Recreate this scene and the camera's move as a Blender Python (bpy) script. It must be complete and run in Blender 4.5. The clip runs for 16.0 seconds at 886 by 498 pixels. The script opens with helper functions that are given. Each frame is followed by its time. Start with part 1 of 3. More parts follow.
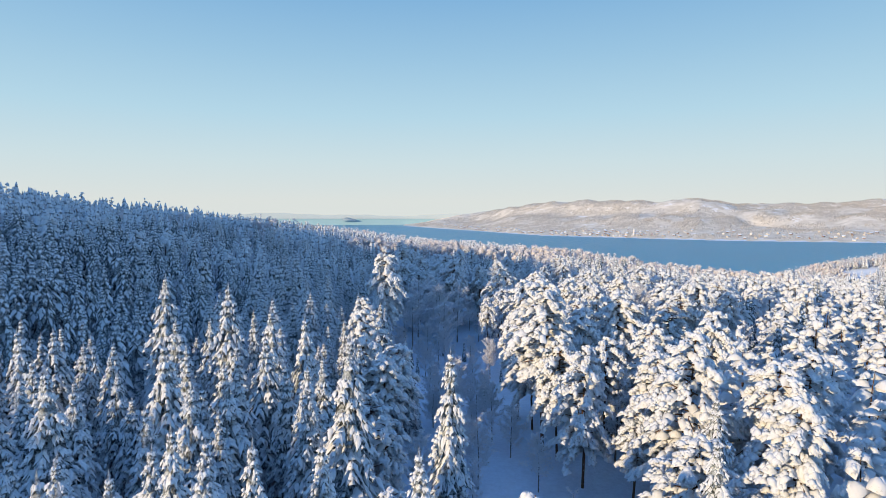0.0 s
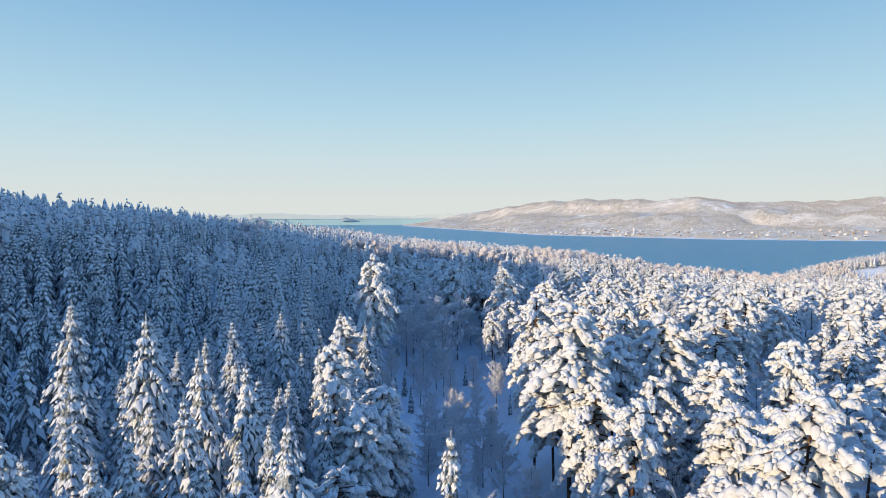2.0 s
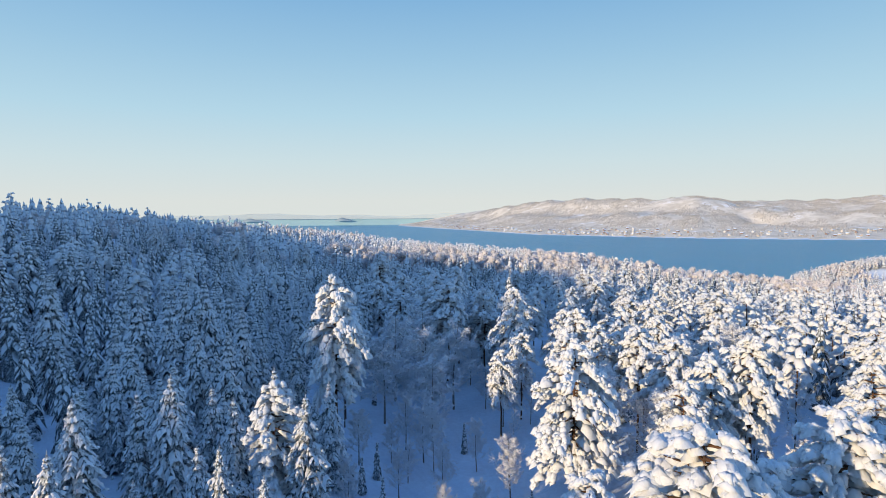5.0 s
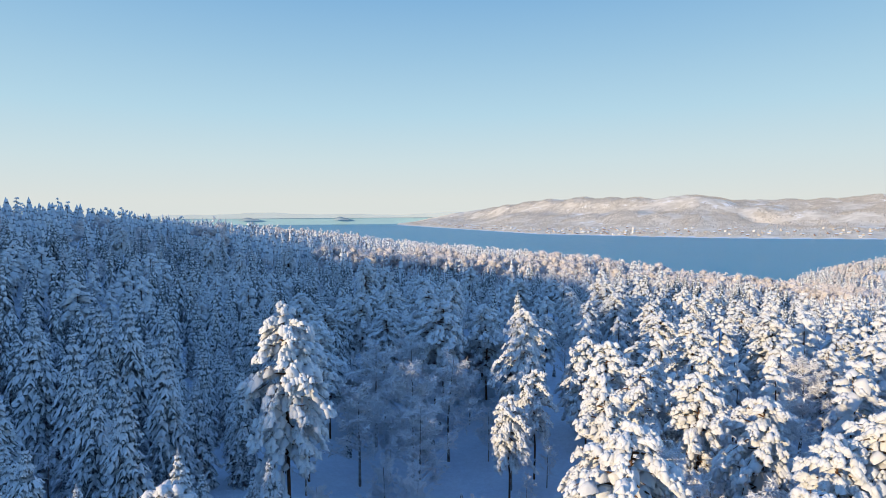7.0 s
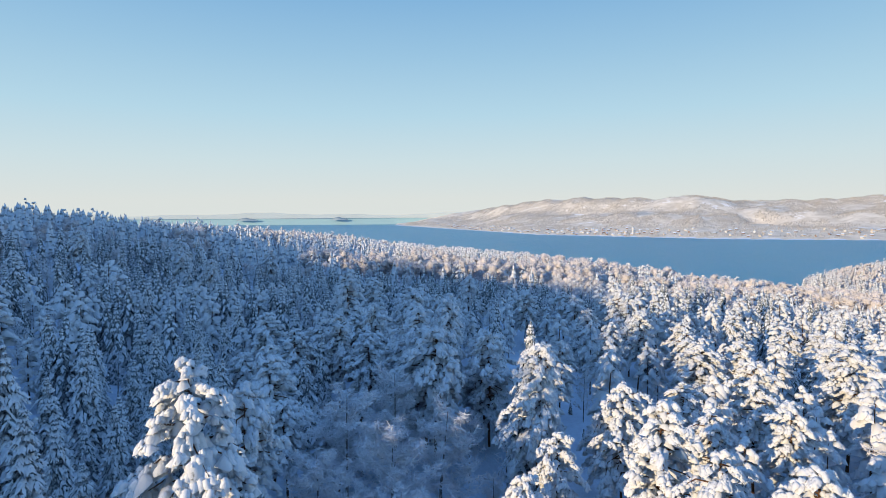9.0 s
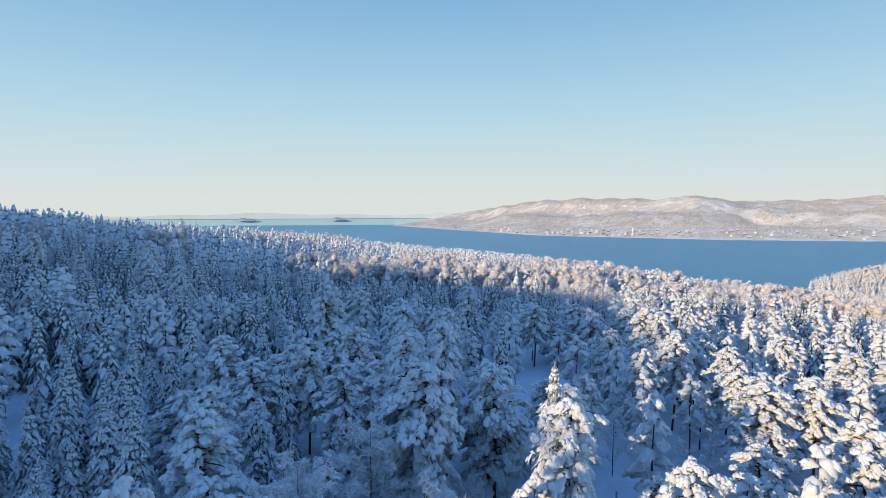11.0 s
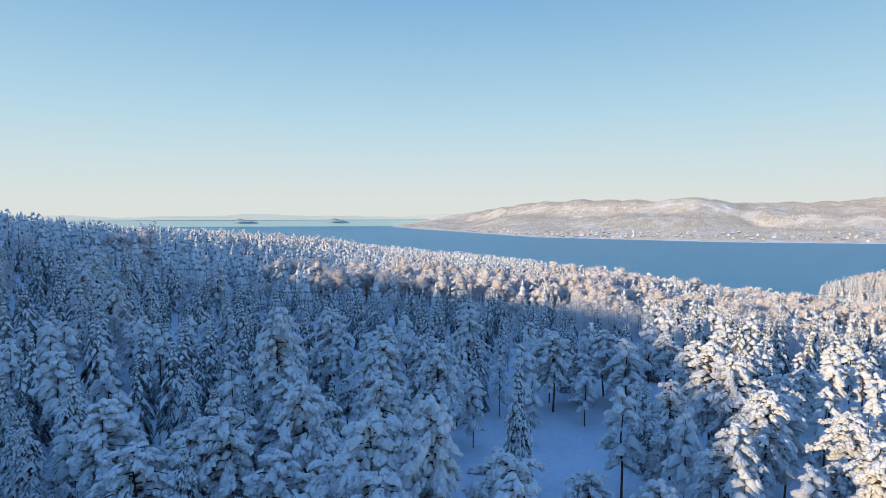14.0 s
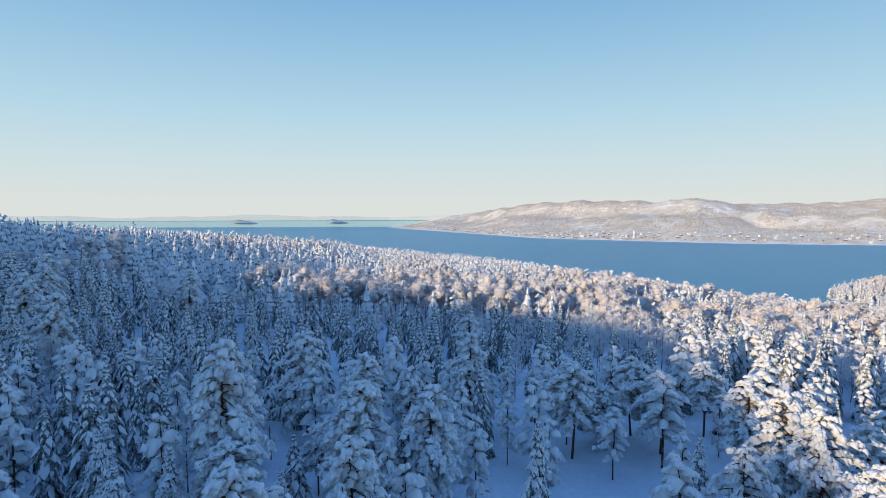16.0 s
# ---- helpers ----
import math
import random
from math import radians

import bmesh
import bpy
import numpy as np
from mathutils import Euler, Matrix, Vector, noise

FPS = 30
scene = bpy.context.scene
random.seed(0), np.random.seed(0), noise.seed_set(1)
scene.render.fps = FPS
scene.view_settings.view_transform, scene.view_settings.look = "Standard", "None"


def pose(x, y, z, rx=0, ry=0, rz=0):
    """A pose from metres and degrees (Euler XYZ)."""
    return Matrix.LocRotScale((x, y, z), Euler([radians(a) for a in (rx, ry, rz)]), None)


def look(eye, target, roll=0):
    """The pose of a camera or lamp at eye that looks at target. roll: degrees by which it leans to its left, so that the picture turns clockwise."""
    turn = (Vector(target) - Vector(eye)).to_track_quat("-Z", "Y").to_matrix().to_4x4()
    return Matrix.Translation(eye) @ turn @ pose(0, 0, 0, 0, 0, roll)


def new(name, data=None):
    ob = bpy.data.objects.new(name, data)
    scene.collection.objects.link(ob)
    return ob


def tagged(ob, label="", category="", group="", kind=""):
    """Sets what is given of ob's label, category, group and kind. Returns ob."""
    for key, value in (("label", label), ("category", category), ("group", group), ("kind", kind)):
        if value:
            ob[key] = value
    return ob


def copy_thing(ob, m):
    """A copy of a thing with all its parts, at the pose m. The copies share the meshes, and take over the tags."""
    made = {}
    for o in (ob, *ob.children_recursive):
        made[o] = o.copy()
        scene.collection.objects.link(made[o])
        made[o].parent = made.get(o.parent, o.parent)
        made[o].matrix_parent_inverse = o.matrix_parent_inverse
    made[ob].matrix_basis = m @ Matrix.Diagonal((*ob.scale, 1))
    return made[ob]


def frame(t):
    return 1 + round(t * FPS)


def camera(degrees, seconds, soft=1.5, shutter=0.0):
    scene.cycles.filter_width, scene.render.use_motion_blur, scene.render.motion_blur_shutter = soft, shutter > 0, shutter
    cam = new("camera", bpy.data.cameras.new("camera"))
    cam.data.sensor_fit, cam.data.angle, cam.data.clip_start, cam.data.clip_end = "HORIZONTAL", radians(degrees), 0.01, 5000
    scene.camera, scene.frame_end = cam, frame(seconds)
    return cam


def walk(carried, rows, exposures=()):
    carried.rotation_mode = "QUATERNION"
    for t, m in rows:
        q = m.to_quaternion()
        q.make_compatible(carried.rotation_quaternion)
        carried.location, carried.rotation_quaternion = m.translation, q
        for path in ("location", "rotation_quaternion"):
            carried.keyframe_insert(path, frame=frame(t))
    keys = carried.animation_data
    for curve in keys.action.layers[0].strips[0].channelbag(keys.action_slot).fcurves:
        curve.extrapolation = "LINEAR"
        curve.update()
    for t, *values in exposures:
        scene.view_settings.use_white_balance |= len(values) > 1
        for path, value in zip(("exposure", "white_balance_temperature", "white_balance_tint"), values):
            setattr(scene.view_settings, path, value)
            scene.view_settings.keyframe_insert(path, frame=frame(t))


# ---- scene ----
cam = camera(75.7, 16.0, soft=0.75)
METRES, EYE, TILT, LEAN, TURN = 160.0, 110.0, -3.7, 0.0, 0.0
ROWS = [
    (0.0, 0.0, 0.0, 0.0, -0.0, 0.0, 0.0),
    (0.5, -0.0, 0.0247, 0.0016, -0.0, -0.01, 0.05),
    (1.0, 0.0001, 0.0527, 0.004, -0.03, -0.03, 0.09),
    (1.5, 0.0006, 0.0835, 0.0065, -0.07, -0.04, 0.16),
    (2.0, 0.0013, 0.1167, 0.0093, -0.12, -0.03, 0.22),
    (2.5, 0.0024, 0.1515, 0.012, -0.17, 0.0, 0.28),
    (3.0, 0.0035, 0.1868, 0.0146, -0.21, 0.01, 0.33),
    (3.5, 0.0048, 0.2223, 0.0175, -0.25, 0.01, 0.36),
    (4.0, 0.0063, 0.2584, 0.0201, -0.29, -0.01, 0.4),
    (6.5, 0.0145, 0.4281, 0.0348, -0.5, -0.14, 0.41),
    (7.0, 0.0164, 0.4613, 0.0378, -0.52, -0.17, 0.43),
    (7.5, 0.0182, 0.4935, 0.0407, -0.56, -0.18, 0.42),
    (8.0, 0.0197, 0.5252, 0.0437, -0.59, -0.17, 0.4),
    (8.5, 0.0213, 0.5563, 0.0468, -0.63, -0.17, 0.39),
    (9.0, 0.0229, 0.5869, 0.0496, -0.66, -0.15, 0.39),
    (11.5, 0.03, 0.7364, 0.0593, -0.8, -0.1, 0.3),
    (12.0, 0.0313, 0.7659, 0.061, -0.83, -0.08, 0.27),
    (12.5, 0.0324, 0.7949, 0.063, -0.85, -0.06, 0.26),
    (13.0, 0.0337, 0.8238, 0.0657, -0.87, -0.04, 0.24),
    (13.5, 0.0352, 0.8527, 0.0681, -0.88, -0.01, 0.24),
    (14.0, 0.0365, 0.8818, 0.0703, -0.9, 0.02, 0.25),
    (14.5, 0.0378, 0.9103, 0.073, -0.93, 0.02, 0.24),
    (15.0, 0.0391, 0.9391, 0.0754, -0.94, 0.04, 0.22),
    (15.5, 0.0405, 0.9677, 0.0776, -0.95, 0.06, 0.21),
    (16.0, 0.0418, 0.9958, 0.08, -0.97, 0.09, 0.2),
]
walk(cam, [(t, pose(0, 0, EYE, TILT, LEAN, TURN) @ pose(METRES * x, METRES * y, METRES * z, 90 + pitch, roll, yaw)) for t, x, y, z, yaw, pitch, roll in ROWS],
     [(0.0, 0.33, 6030, 8), (16.0, 0.33, 6030, 8)])

# ---- light: a low winter sun from behind and left, and a clear sky ----
SUN_EL, SUN_AZ = 13.5, 230.0          # degrees; azimuth clockwise from +Y
world = bpy.data.worlds.new("winter_sky")
scene.world = world
world.use_nodes = True
wn = world.node_tree
sky = wn.nodes.new("ShaderNodeTexSky")
sky.sky_type, sky.sun_disc = "NISHITA", False
sky.sun_elevation, sky.sun_rotation = radians(SUN_EL), radians(-SUN_AZ)
sky.altitude, sky.air_density, sky.dust_density, sky.ozone_density = 100.0, 0.85, 0.0, 3.5
wn.nodes["Background"].inputs[1].default_value = 0.208
haze = wn.nodes.new("ShaderNodeMix")          # thin even haze over the clear sky
haze.data_type = "RGBA"
haze_tc, haze_xyz, haze_map = wn.nodes.new("ShaderNodeTexCoord"), wn.nodes.new("ShaderNodeSeparateXYZ"), wn.nodes.new("ShaderNodeMapRange")
wn.links.new(haze_tc.outputs["Generated"], haze_xyz.inputs[0])
wn.links.new(haze_xyz.outputs[2], haze_map.inputs[0])
for k, v in enumerate((0.33, 0.60, 1.0, 0.75), 1):
    haze_map.inputs[k].default_value = v
wn.links.new(haze_map.outputs[0], haze.inputs[0])
haze_ramp = wn.nodes.new("ShaderNodeValToRGB")      # creamy at the horizon, pale blue above
haze_bar = haze_ramp.color_ramp.elements
haze_bar[0].position, haze_bar[0].color = 0.02, (0.75, 0.745, 0.675, 1)
haze_bar[1].position, haze_bar[1].color = 0.36, (0.225, 0.43, 0.655, 1)
for p, c in ((0.085, (0.64, 0.73, 0.72, 1)), (0.162, (0.49, 0.67, 0.745, 1)), (0.255, (0.355, 0.555, 0.705, 1)), (0.75, (0.175, 0.36, 0.74, 1))):
    haze_bar.new(p).color = c
haze_gain = wn.nodes.new("ShaderNodeVectorMath")
haze_gain.operation = "SCALE"
haze_gain.inputs["Scale"].default_value = 3.83
wn.links.new(haze_xyz.outputs[2], haze_ramp.inputs[0])
wn.links.new(haze_ramp.outputs[0], haze_gain.inputs[0])
wn.links.new(haze_gain.outputs[0], haze.inputs[7])
wn.links.new(sky.outputs[0], haze.inputs[6])
wn.links.new(haze.outputs[2], wn.nodes["Background"].inputs[0])
sun_dir = Vector((math.sin(radians(SUN_AZ)) * math.cos(radians(SUN_EL)), math.cos(radians(SUN_AZ)) * math.cos(radians(SUN_EL)), math.sin(radians(SUN_EL))))
sun = new("sun", bpy.data.lights.new("sun", "SUN"))
sun.data.energy, sun.data.angle, sun.data.color = 4.1, radians(0.6), (1.0, 0.70, 0.39)
sun.matrix_world = look(sun_dir * 500, (0, 0, 0))


# ---- materials ----
def material(name, rough=0.7, metal=0.0):
    m = bpy.data.materials.new(name)
    m.use_nodes = True
    n = m.node_tree.nodes
    b = n["Principled BSDF"]
    b.inputs["Roughness"].default_value = rough
    b.inputs["Metallic"].default_value = metal
    b.inputs["Specular IOR Level"].default_value = 0.25
    return m, n, m.node_tree.links, b


def noise_fac(n, l, scale, detail=3.0, rough=0.6, coord="Object"):
    tc = n.new("ShaderNodeTexCoord")
    t = n.new("ShaderNodeTexNoise")
    t.inputs["Scale"].default_value = scale
    t.inputs["Detail"].default_value = detail
    t.inputs["Roughness"].default_value = rough
    l.new(tc.outputs[coord], t.inputs["Vector"])
    return t.outputs["Fac"]


def ramp(n, l, fac, stops):
    r = n.new("ShaderNodeValToRGB")
    e = r.color_ramp.elements
    while len(e) < len(stops):
        e.new(0.5)
    for k, (p, c) in zip(e, stops):
        k.position, k.color = p, (*c, 1)
    l.new(fac, r.inputs[0])
    return r.outputs[0]


def mixed(n, l, fac, a, b, mode="MIX"):
    x = n.new("ShaderNodeMix")
    x.data_type, x.blend_type = "RGBA", mode
    for sock, v in ((x.inputs[0], fac), (x.inputs[6], a), (x.inputs[7], b)):
        if isinstance(v, (int, float)):
            sock.default_value = v
        elif isinstance(v, tuple):
            sock.default_value = (*v, 1)
        else:
            l.new(v, sock)
    return x.outputs[2]


def bumped(n, l, b, fac, strength, dist):
    x = n.new("ShaderNodeBump")
    x.inputs["Strength"].default_value, x.inputs["Distance"].default_value = strength, dist
    l.new(fac, x.inputs["Height"])
    l.new(x.outputs[0], b.inputs["Normal"])


def two_tone(name, c1, c2, scale, rough=0.7, fine=None, bump=0.3, dist=0.05, spots=None):
    """Two colours by broad noise, a fine grain over it, relief, and spots of a third colour."""
    m, n, l, b = material(name, rough)
    col = ramp(n, l, noise_fac(n, l, scale), [(0.35, c1), (0.68, c2)])
    f = noise_fac(n, l, fine or scale * 7, 4.0, 0.7)
    col = mixed(n, l, 0.5, col, ramp(n, l, f, [(0.3, (0.72, 0.72, 0.74)), (0.7, (1, 1, 1))]), "MULTIPLY")
    if spots:
        s = ramp(n, l, noise_fac(n, l, spots[1], 4.0, 0.7), [(spots[2], (0, 0, 0)), (spots[2] + 0.06, (1, 1, 1))])
        col = mixed(n, l, s, col, spots[0])
    l.new(col, b.inputs["Base Color"])
    bumped(n, l, b, f, bump, dist)
    return m


def snow_on_needles(name, snow, needle, needle2, low, high, scale):
    """Snow lying on boughs: it holds where the surface faces up, and needles show through in gaps."""
    m, n, l, b = material(name, 0.75)
    geo = n.new("ShaderNodeNewGeometry")
    sep = n.new("ShaderNodeSeparateXYZ")
    l.new(geo.outputs["Normal"], sep.inputs[0])
    f = noise_fac(n, l, scale, 5.0, 0.75)
    wide = n.new("ShaderNodeMath")
    wide.operation = "MULTIPLY_ADD"
    wide.inputs[1].default_value, wide.inputs[2].default_value = 2.0, -0.5
    l.new(f, wide.inputs[0])
    add = n.new("ShaderNodeMath")
    add.operation = "MULTIPLY_ADD"
    add.inputs[1].default_value = 0.42
    l.new(sep.outputs[2], add.inputs[0])
    l.new(wide.outputs[0], add.inputs[2])
    hold = ramp(n, l, add.outputs[0], [(low, (0, 0, 0)), (high, (1, 1, 1))])
    green = ramp(n, l, noise_fac(n, l, scale * 2.3), [(0.35, needle), (0.7, needle2)])
    info = n.new("ShaderNodeObjectInfo")
    tint = ramp(n, l, info.outputs["Random"], [(0.0, tuple(0.93 * c for c in snow)), (1.0, snow)])
    l.new(mixed(n, l, hold, green, tint), b.inputs["Base Color"])
    b.inputs["Subsurface Weight"].default_value = 0.0
    bumped(n, l, b, f, 0.45, 0.13)
    return m


SNOW = (0.75, 0.80, 0.865)
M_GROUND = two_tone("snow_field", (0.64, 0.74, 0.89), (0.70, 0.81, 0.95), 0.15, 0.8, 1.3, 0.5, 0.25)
M_PAD = snow_on_needles("snow_pad", (0.71, 0.755, 0.815), (0.15, 0.16, 0.16), (0.40, 0.42, 0.435), 0.17, 0.42, 3.2)
M_SPRUCE_PAD = snow_on_needles("spruce_snow_pad", SNOW, (0.012, 0.02, 0.022), (0.075, 0.095, 0.108), 0.29, 0.43, 4.0)
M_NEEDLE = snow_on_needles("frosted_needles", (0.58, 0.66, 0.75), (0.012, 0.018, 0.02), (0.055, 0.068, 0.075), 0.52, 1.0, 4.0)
M_PINE_NEEDLE = snow_on_needles("frosted_pine_needles", (0.68, 0.72, 0.77), (0.09, 0.10, 0.098), (0.34, 0.355, 0.36), 0.18, 0.46, 2.4)
M_FARTREE = snow_on_needles("hazy_far_conifer", (0.58, 0.55, 0.50), (0.12, 0.118, 0.108), (0.28, 0.265, 0.24), 0.22, 0.9, 0.05)
M_SPRUCE_BARK = two_tone("spruce_bark", (0.06, 0.045, 0.035), (0.12, 0.09, 0.07), 3.0, 0.9, 18.0, 0.8, 0.04, ((0.75, 0.77, 0.8), 2.5, 0.60))
M_PINE_BARK = two_tone("pine_bark", (0.07, 0.045, 0.03), (0.17, 0.085, 0.045), 1.5, 0.9, 12.0, 0.8, 0.04, ((0.75, 0.77, 0.8), 2.5, 0.62))
M_FAR_TWIG = two_tone("frosted_twig", (0.66, 0.65, 0.685), (0.81, 0.795, 0.83), 0.12, 0.9, 3.0, 1.0, 0.35)
M_TWIG = two_tone("white_frosted_twig", (0.72, 0.75, 0.81), (0.82, 0.85, 0.90), 0.6, 0.8, 5.0, 0.2, 0.02)
M_BIRCH = two_tone("birch_bark", (0.10, 0.08, 0.07), (0.35, 0.32, 0.30), 2.0, 0.8, 9.0, 0.5, 0.02, ((0.75, 0.75, 0.76), 3.0, 0.58))


def water_material():
    m, n, l, b = material("fjord_water", 0.28)
    b.inputs["Specular IOR Level"].default_value = 0.35
    l.new(ramp(n, l, noise_fac(n, l, 0.004), [(0.3, (0.010, 0.215, 0.39)), (0.7, (0.018, 0.245, 0.43))]), b.inputs["Base Color"])
    bumped(n, l, b, noise_fac(n, l, 0.35, 4.0, 0.6), 1.0, 1.6)
    return m


M_WATER = water_material()
M_FARLAND = two_tone("sunlit_far_snow_and_scrub", (0.64, 0.60, 0.52), (0.90, 0.86, 0.775), 0.02, 0.9, 0.14, 0.6, 3.0, ((0.9, 0.9, 0.9), 0.011, 0.60))


# ---- mesh helpers ----
def mesh_from(name, verts, faces, mats, mat_index=None, smooth=True):
    me = bpy.data.meshes.new(name)
    me.from_pydata([tuple(v) for v in verts], [], [tuple(f) for f in faces])
    for m in mats:
        me.materials.append(m)
    if mat_index is not None:
        me.polygons.foreach_set("material_index", np.asarray(mat_index, dtype=np.int32))
    me.polygons.foreach_set("use_smooth", np.full(len(me.polygons), smooth))
    me.update()
    return me


def mesh_from_arrays(name, verts, tris, mats, mat_index=None):
    """A triangle mesh straight from arrays, for large joined masses."""
    me = bpy.data.meshes.new(name)
    me.vertices.add(len(verts))
    me.vertices.foreach_set("co", np.asarray(verts, dtype=np.float32).ravel())
    me.loops.add(len(tris) * 3)
    me.loops.foreach_set("vertex_index", np.asarray(tris, dtype=np.int32).ravel())
    me.polygons.add(len(tris))
    me.polygons.foreach_set("loop_start", np.arange(0, len(tris) * 3, 3, dtype=np.int32))
    for m in mats:
        me.materials.append(m)
    if mat_index is not None:
        me.polygons.foreach_set("material_index", np.asarray(mat_index, dtype=np.int32))
    me.polygons.foreach_set("use_smooth", np.full(len(tris), True))
    me.update()
    me.validate()
    return me


class Shape:
    """Collects triangles."""

    def __init__(self):
        self.v, self.f = [], []

    def add(self, verts, faces):
        k = len(self.v)
        self.v.extend(verts)
        for f in faces:
            if len(f) == 3:
                self.f.append((f[0] + k, f[1] + k, f[2] + k))
            else:
                self.f.append((f[0] + k, f[1] + k, f[2] + k))
                self.f.append((f[0] + k, f[2] + k, f[3] + k))

    def tube(self, points, radii, sides):
        pts = [Vector(p) for p in points]
        vs, fs = [], []
        for i, p in enumerate(pts):
            d = (pts[min(i + 1, len(pts) - 1)] - pts[max(i - 1, 0)]).normalized()
            a = d.orthogonal().normalized()
            b = d.cross(a)
            for s in range(sides):
                t = 2 * math.pi * s / sides
                vs.append(p + (a * math.cos(t) + b * math.sin(t)) * radii[i])
            if i:
                for s in range(sides):
                    q = (s + 1) % sides
                    fs.append(((i - 1) * sides + s, (i - 1) * sides + q, i * sides + q, i * sides + s))
        self.add(vs, fs)

    def strip(self, a, b, w):
        """A slender twig: two crossed slivers."""
        a, b = Vector(a), Vector(b)
        d = (b - a).normalized()
        s = d.orthogonal().normalized() * w
        self.add([a + s, a - s, b], [(0, 1, 2)])
        s = d.cross(s)
        self.add([a + s, a - s, b], [(0, 1, 2)])


# ---- the lie of the land ----
def smoothstep(a, b, x):
    t = np.clip((x - a) / (b - a), 0, 1)
    return t * t * (3 - 2 * t)


def land(x, y):
    """Ground height over the fjord: forest plateau, side slope, shore, headland, the unseen ridge shaped to shade the
    valley, and the far hills.
    """
    x, y = np.asarray(x, float), np.asarray(y, float)
    w = 0.81 * x + 0.587 * y
    g = np.interp(w, (-200, 180, 340, 420, 555, 650, 750, 900), (80, 76, 66, 57, 43, 26, 3, -10))
    s = (-x - 65) / 18
    rise = 0.265 * 18 * np.logaddexp(0, np.clip(s, -40, 60))
    rise = rise * (0.25 + 0.75 * smoothstep(20, 170, y))
    cap = np.interp(y, (100, 200, 300, 400, 500, 1000), (62, 60, 44, 22, 11, 0))
    g = g + cap * np.tanh(rise / cap.clip(0.1))
    g = g - 4 * np.exp(-((x - 3) / 17) ** 2 - ((y - 135) / 60) ** 2)
    g = g - smoothstep(60, 200, x) * np.interp(w, (330, 420, 500, 555, 650, 760), (0, 4, 8, 11, 10, 5))
    head = np.interp(x, (500, 518, 549, 565, 600, 650, 800, 1000), (-12, 1, 10, 14, 22, 30, 40, 44)) + 12
    g = np.maximum(g, head * smoothstep(755, 850, y) * (1 - smoothstep(865, 970, y)) - 12)
    g = g - 11 * np.exp(-((x - 155) / 60) ** 2 - ((y - 345) / 75) ** 2)
    u, v = 0.64 * x - 0.77 * y, 0.77 * x + 0.64 * y
    crest = np.interp(u, (-900, -700, -500, -400, -300, -187, -150, -138, -124, -117, -110, -103, -95, -86, -76, -66, -58, -49, -39, -10),
                      (60, 161, 196, 203, 194, 193, 186, 183, 180, 172, 174, 160, 150, 145, 143, 144, 147, 150, 148, 116))
    g = np.maximum(g, crest - 0.62 * np.abs(v + 220))
    g = np.where(y > 1450, np.minimum(g, -10), g)
    # the far side of the fjord
    ys = np.interp(x, (-300, 156, 466, 1080, 1582, 4500), (4500, 3395, 2660, 2186, 2024, 1500))
    inland = (y - ys) * np.interp(x, (-300, 400, 1200), (0.45, 0.55, 0.9))
    end = smoothstep(-500, 1000, x)
    far = np.interp(inland, (-400, -10, 0, 25, 250, 600, 1100, 1500, 3000), (-15, -8, 1, 4, 34, 84, 158, 176, 150)) * (0.12 + 0.88 * end)
    roll_ = 26 * np.sin(x / 210 + 0.6) * np.sin(y / 260 + 1.3) + 14 * np.sin(x / 97 + y / 130) + 8 * np.sin(x / 61 - y / 47)
    far = far + roll_ * smoothstep(80, 700, inland) * end
    far = far + (26 * np.exp(-((x - 1390) / 110) ** 2) - 34 * np.exp(-((x - 1520) / 65) ** 2)) * np.exp(-((y - 2760) / 170) ** 2)
    along = (-0.014, 0.016, 0.046, 0.065, 0.085, 0.115, 0.144, 0.174, 0.213, 0.243, 0.258, 0.282, 0.312, 0.362, 0.411, 0.445, 0.465, 0.5, 0.54, 0.569, 0.609, 0.658, 0.688, 0.717, 0.747, 0.774)
    swell = (2.6, 1.73, 1.12, 1.04, 1.02, 1.05, 0.99, 0.96, 0.90, 0.95, 1.01, 0.97, 1.03, 0.93, 0.915, 1.03, 0.91, 0.87, 0.79, 0.865, 0.87, 0.93, 0.875, 0.98, 0.95, 0.955)
    far = np.where(far > 0, far * np.interp(x / np.maximum(y, 100), along, swell), far)
    far = np.where(x < -330, -15, far)
    return np.where(y > 1450, np.maximum(g, far), g)


def ground_at(x, y):
    return float(land(x, y))


def axis(*spans):
    out = []
    for a, b, step in spans:
        out.extend(np.arange(a, b, step))
    return np.array(out)


gx = axis((-4900, -900, 250), (-900, -320, 40), (-320, 320, 5), (320, 1000, 20), (1000, 3600, 32), (3600, 4901, 260))
gy = axis((-4900, -700, 300), (-700, -40, 30), (-40, 420, 5), (420, 1300, 16), (1300, 2000, 100), (2000, 4900, 32), (4900, 4901, 1))
GX, GY = np.meshgrid(gx, gy)
GZ = land(GX, GY)
near = (GY > -60) & (GY < 1300)
lump = 0.5 * np.sin(GX / 7.3 + 2 * np.sin(GY / 11.0)) * np.sin(GY / 6.1 + 1.7 * np.sin(GX / 13.0)) + 0.25 * np.sin(GX / 2.9 + GY / 4.3)
GZ = GZ + np.where(near & (GZ > 2), lump, 0)
nx, ny = len(gx), len(gy)
idx = np.arange(nx * ny).reshape(ny, nx)
quads = np.stack([idx[:-1, :-1], idx[:-1, 1:], idx[1:, 1:], idx[1:, :-1]], -1).reshape(-1, 4)
tris = np.concatenate([quads[:, [0, 1, 2]], quads[:, [0, 2, 3]]])
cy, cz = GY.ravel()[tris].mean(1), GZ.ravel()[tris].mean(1)
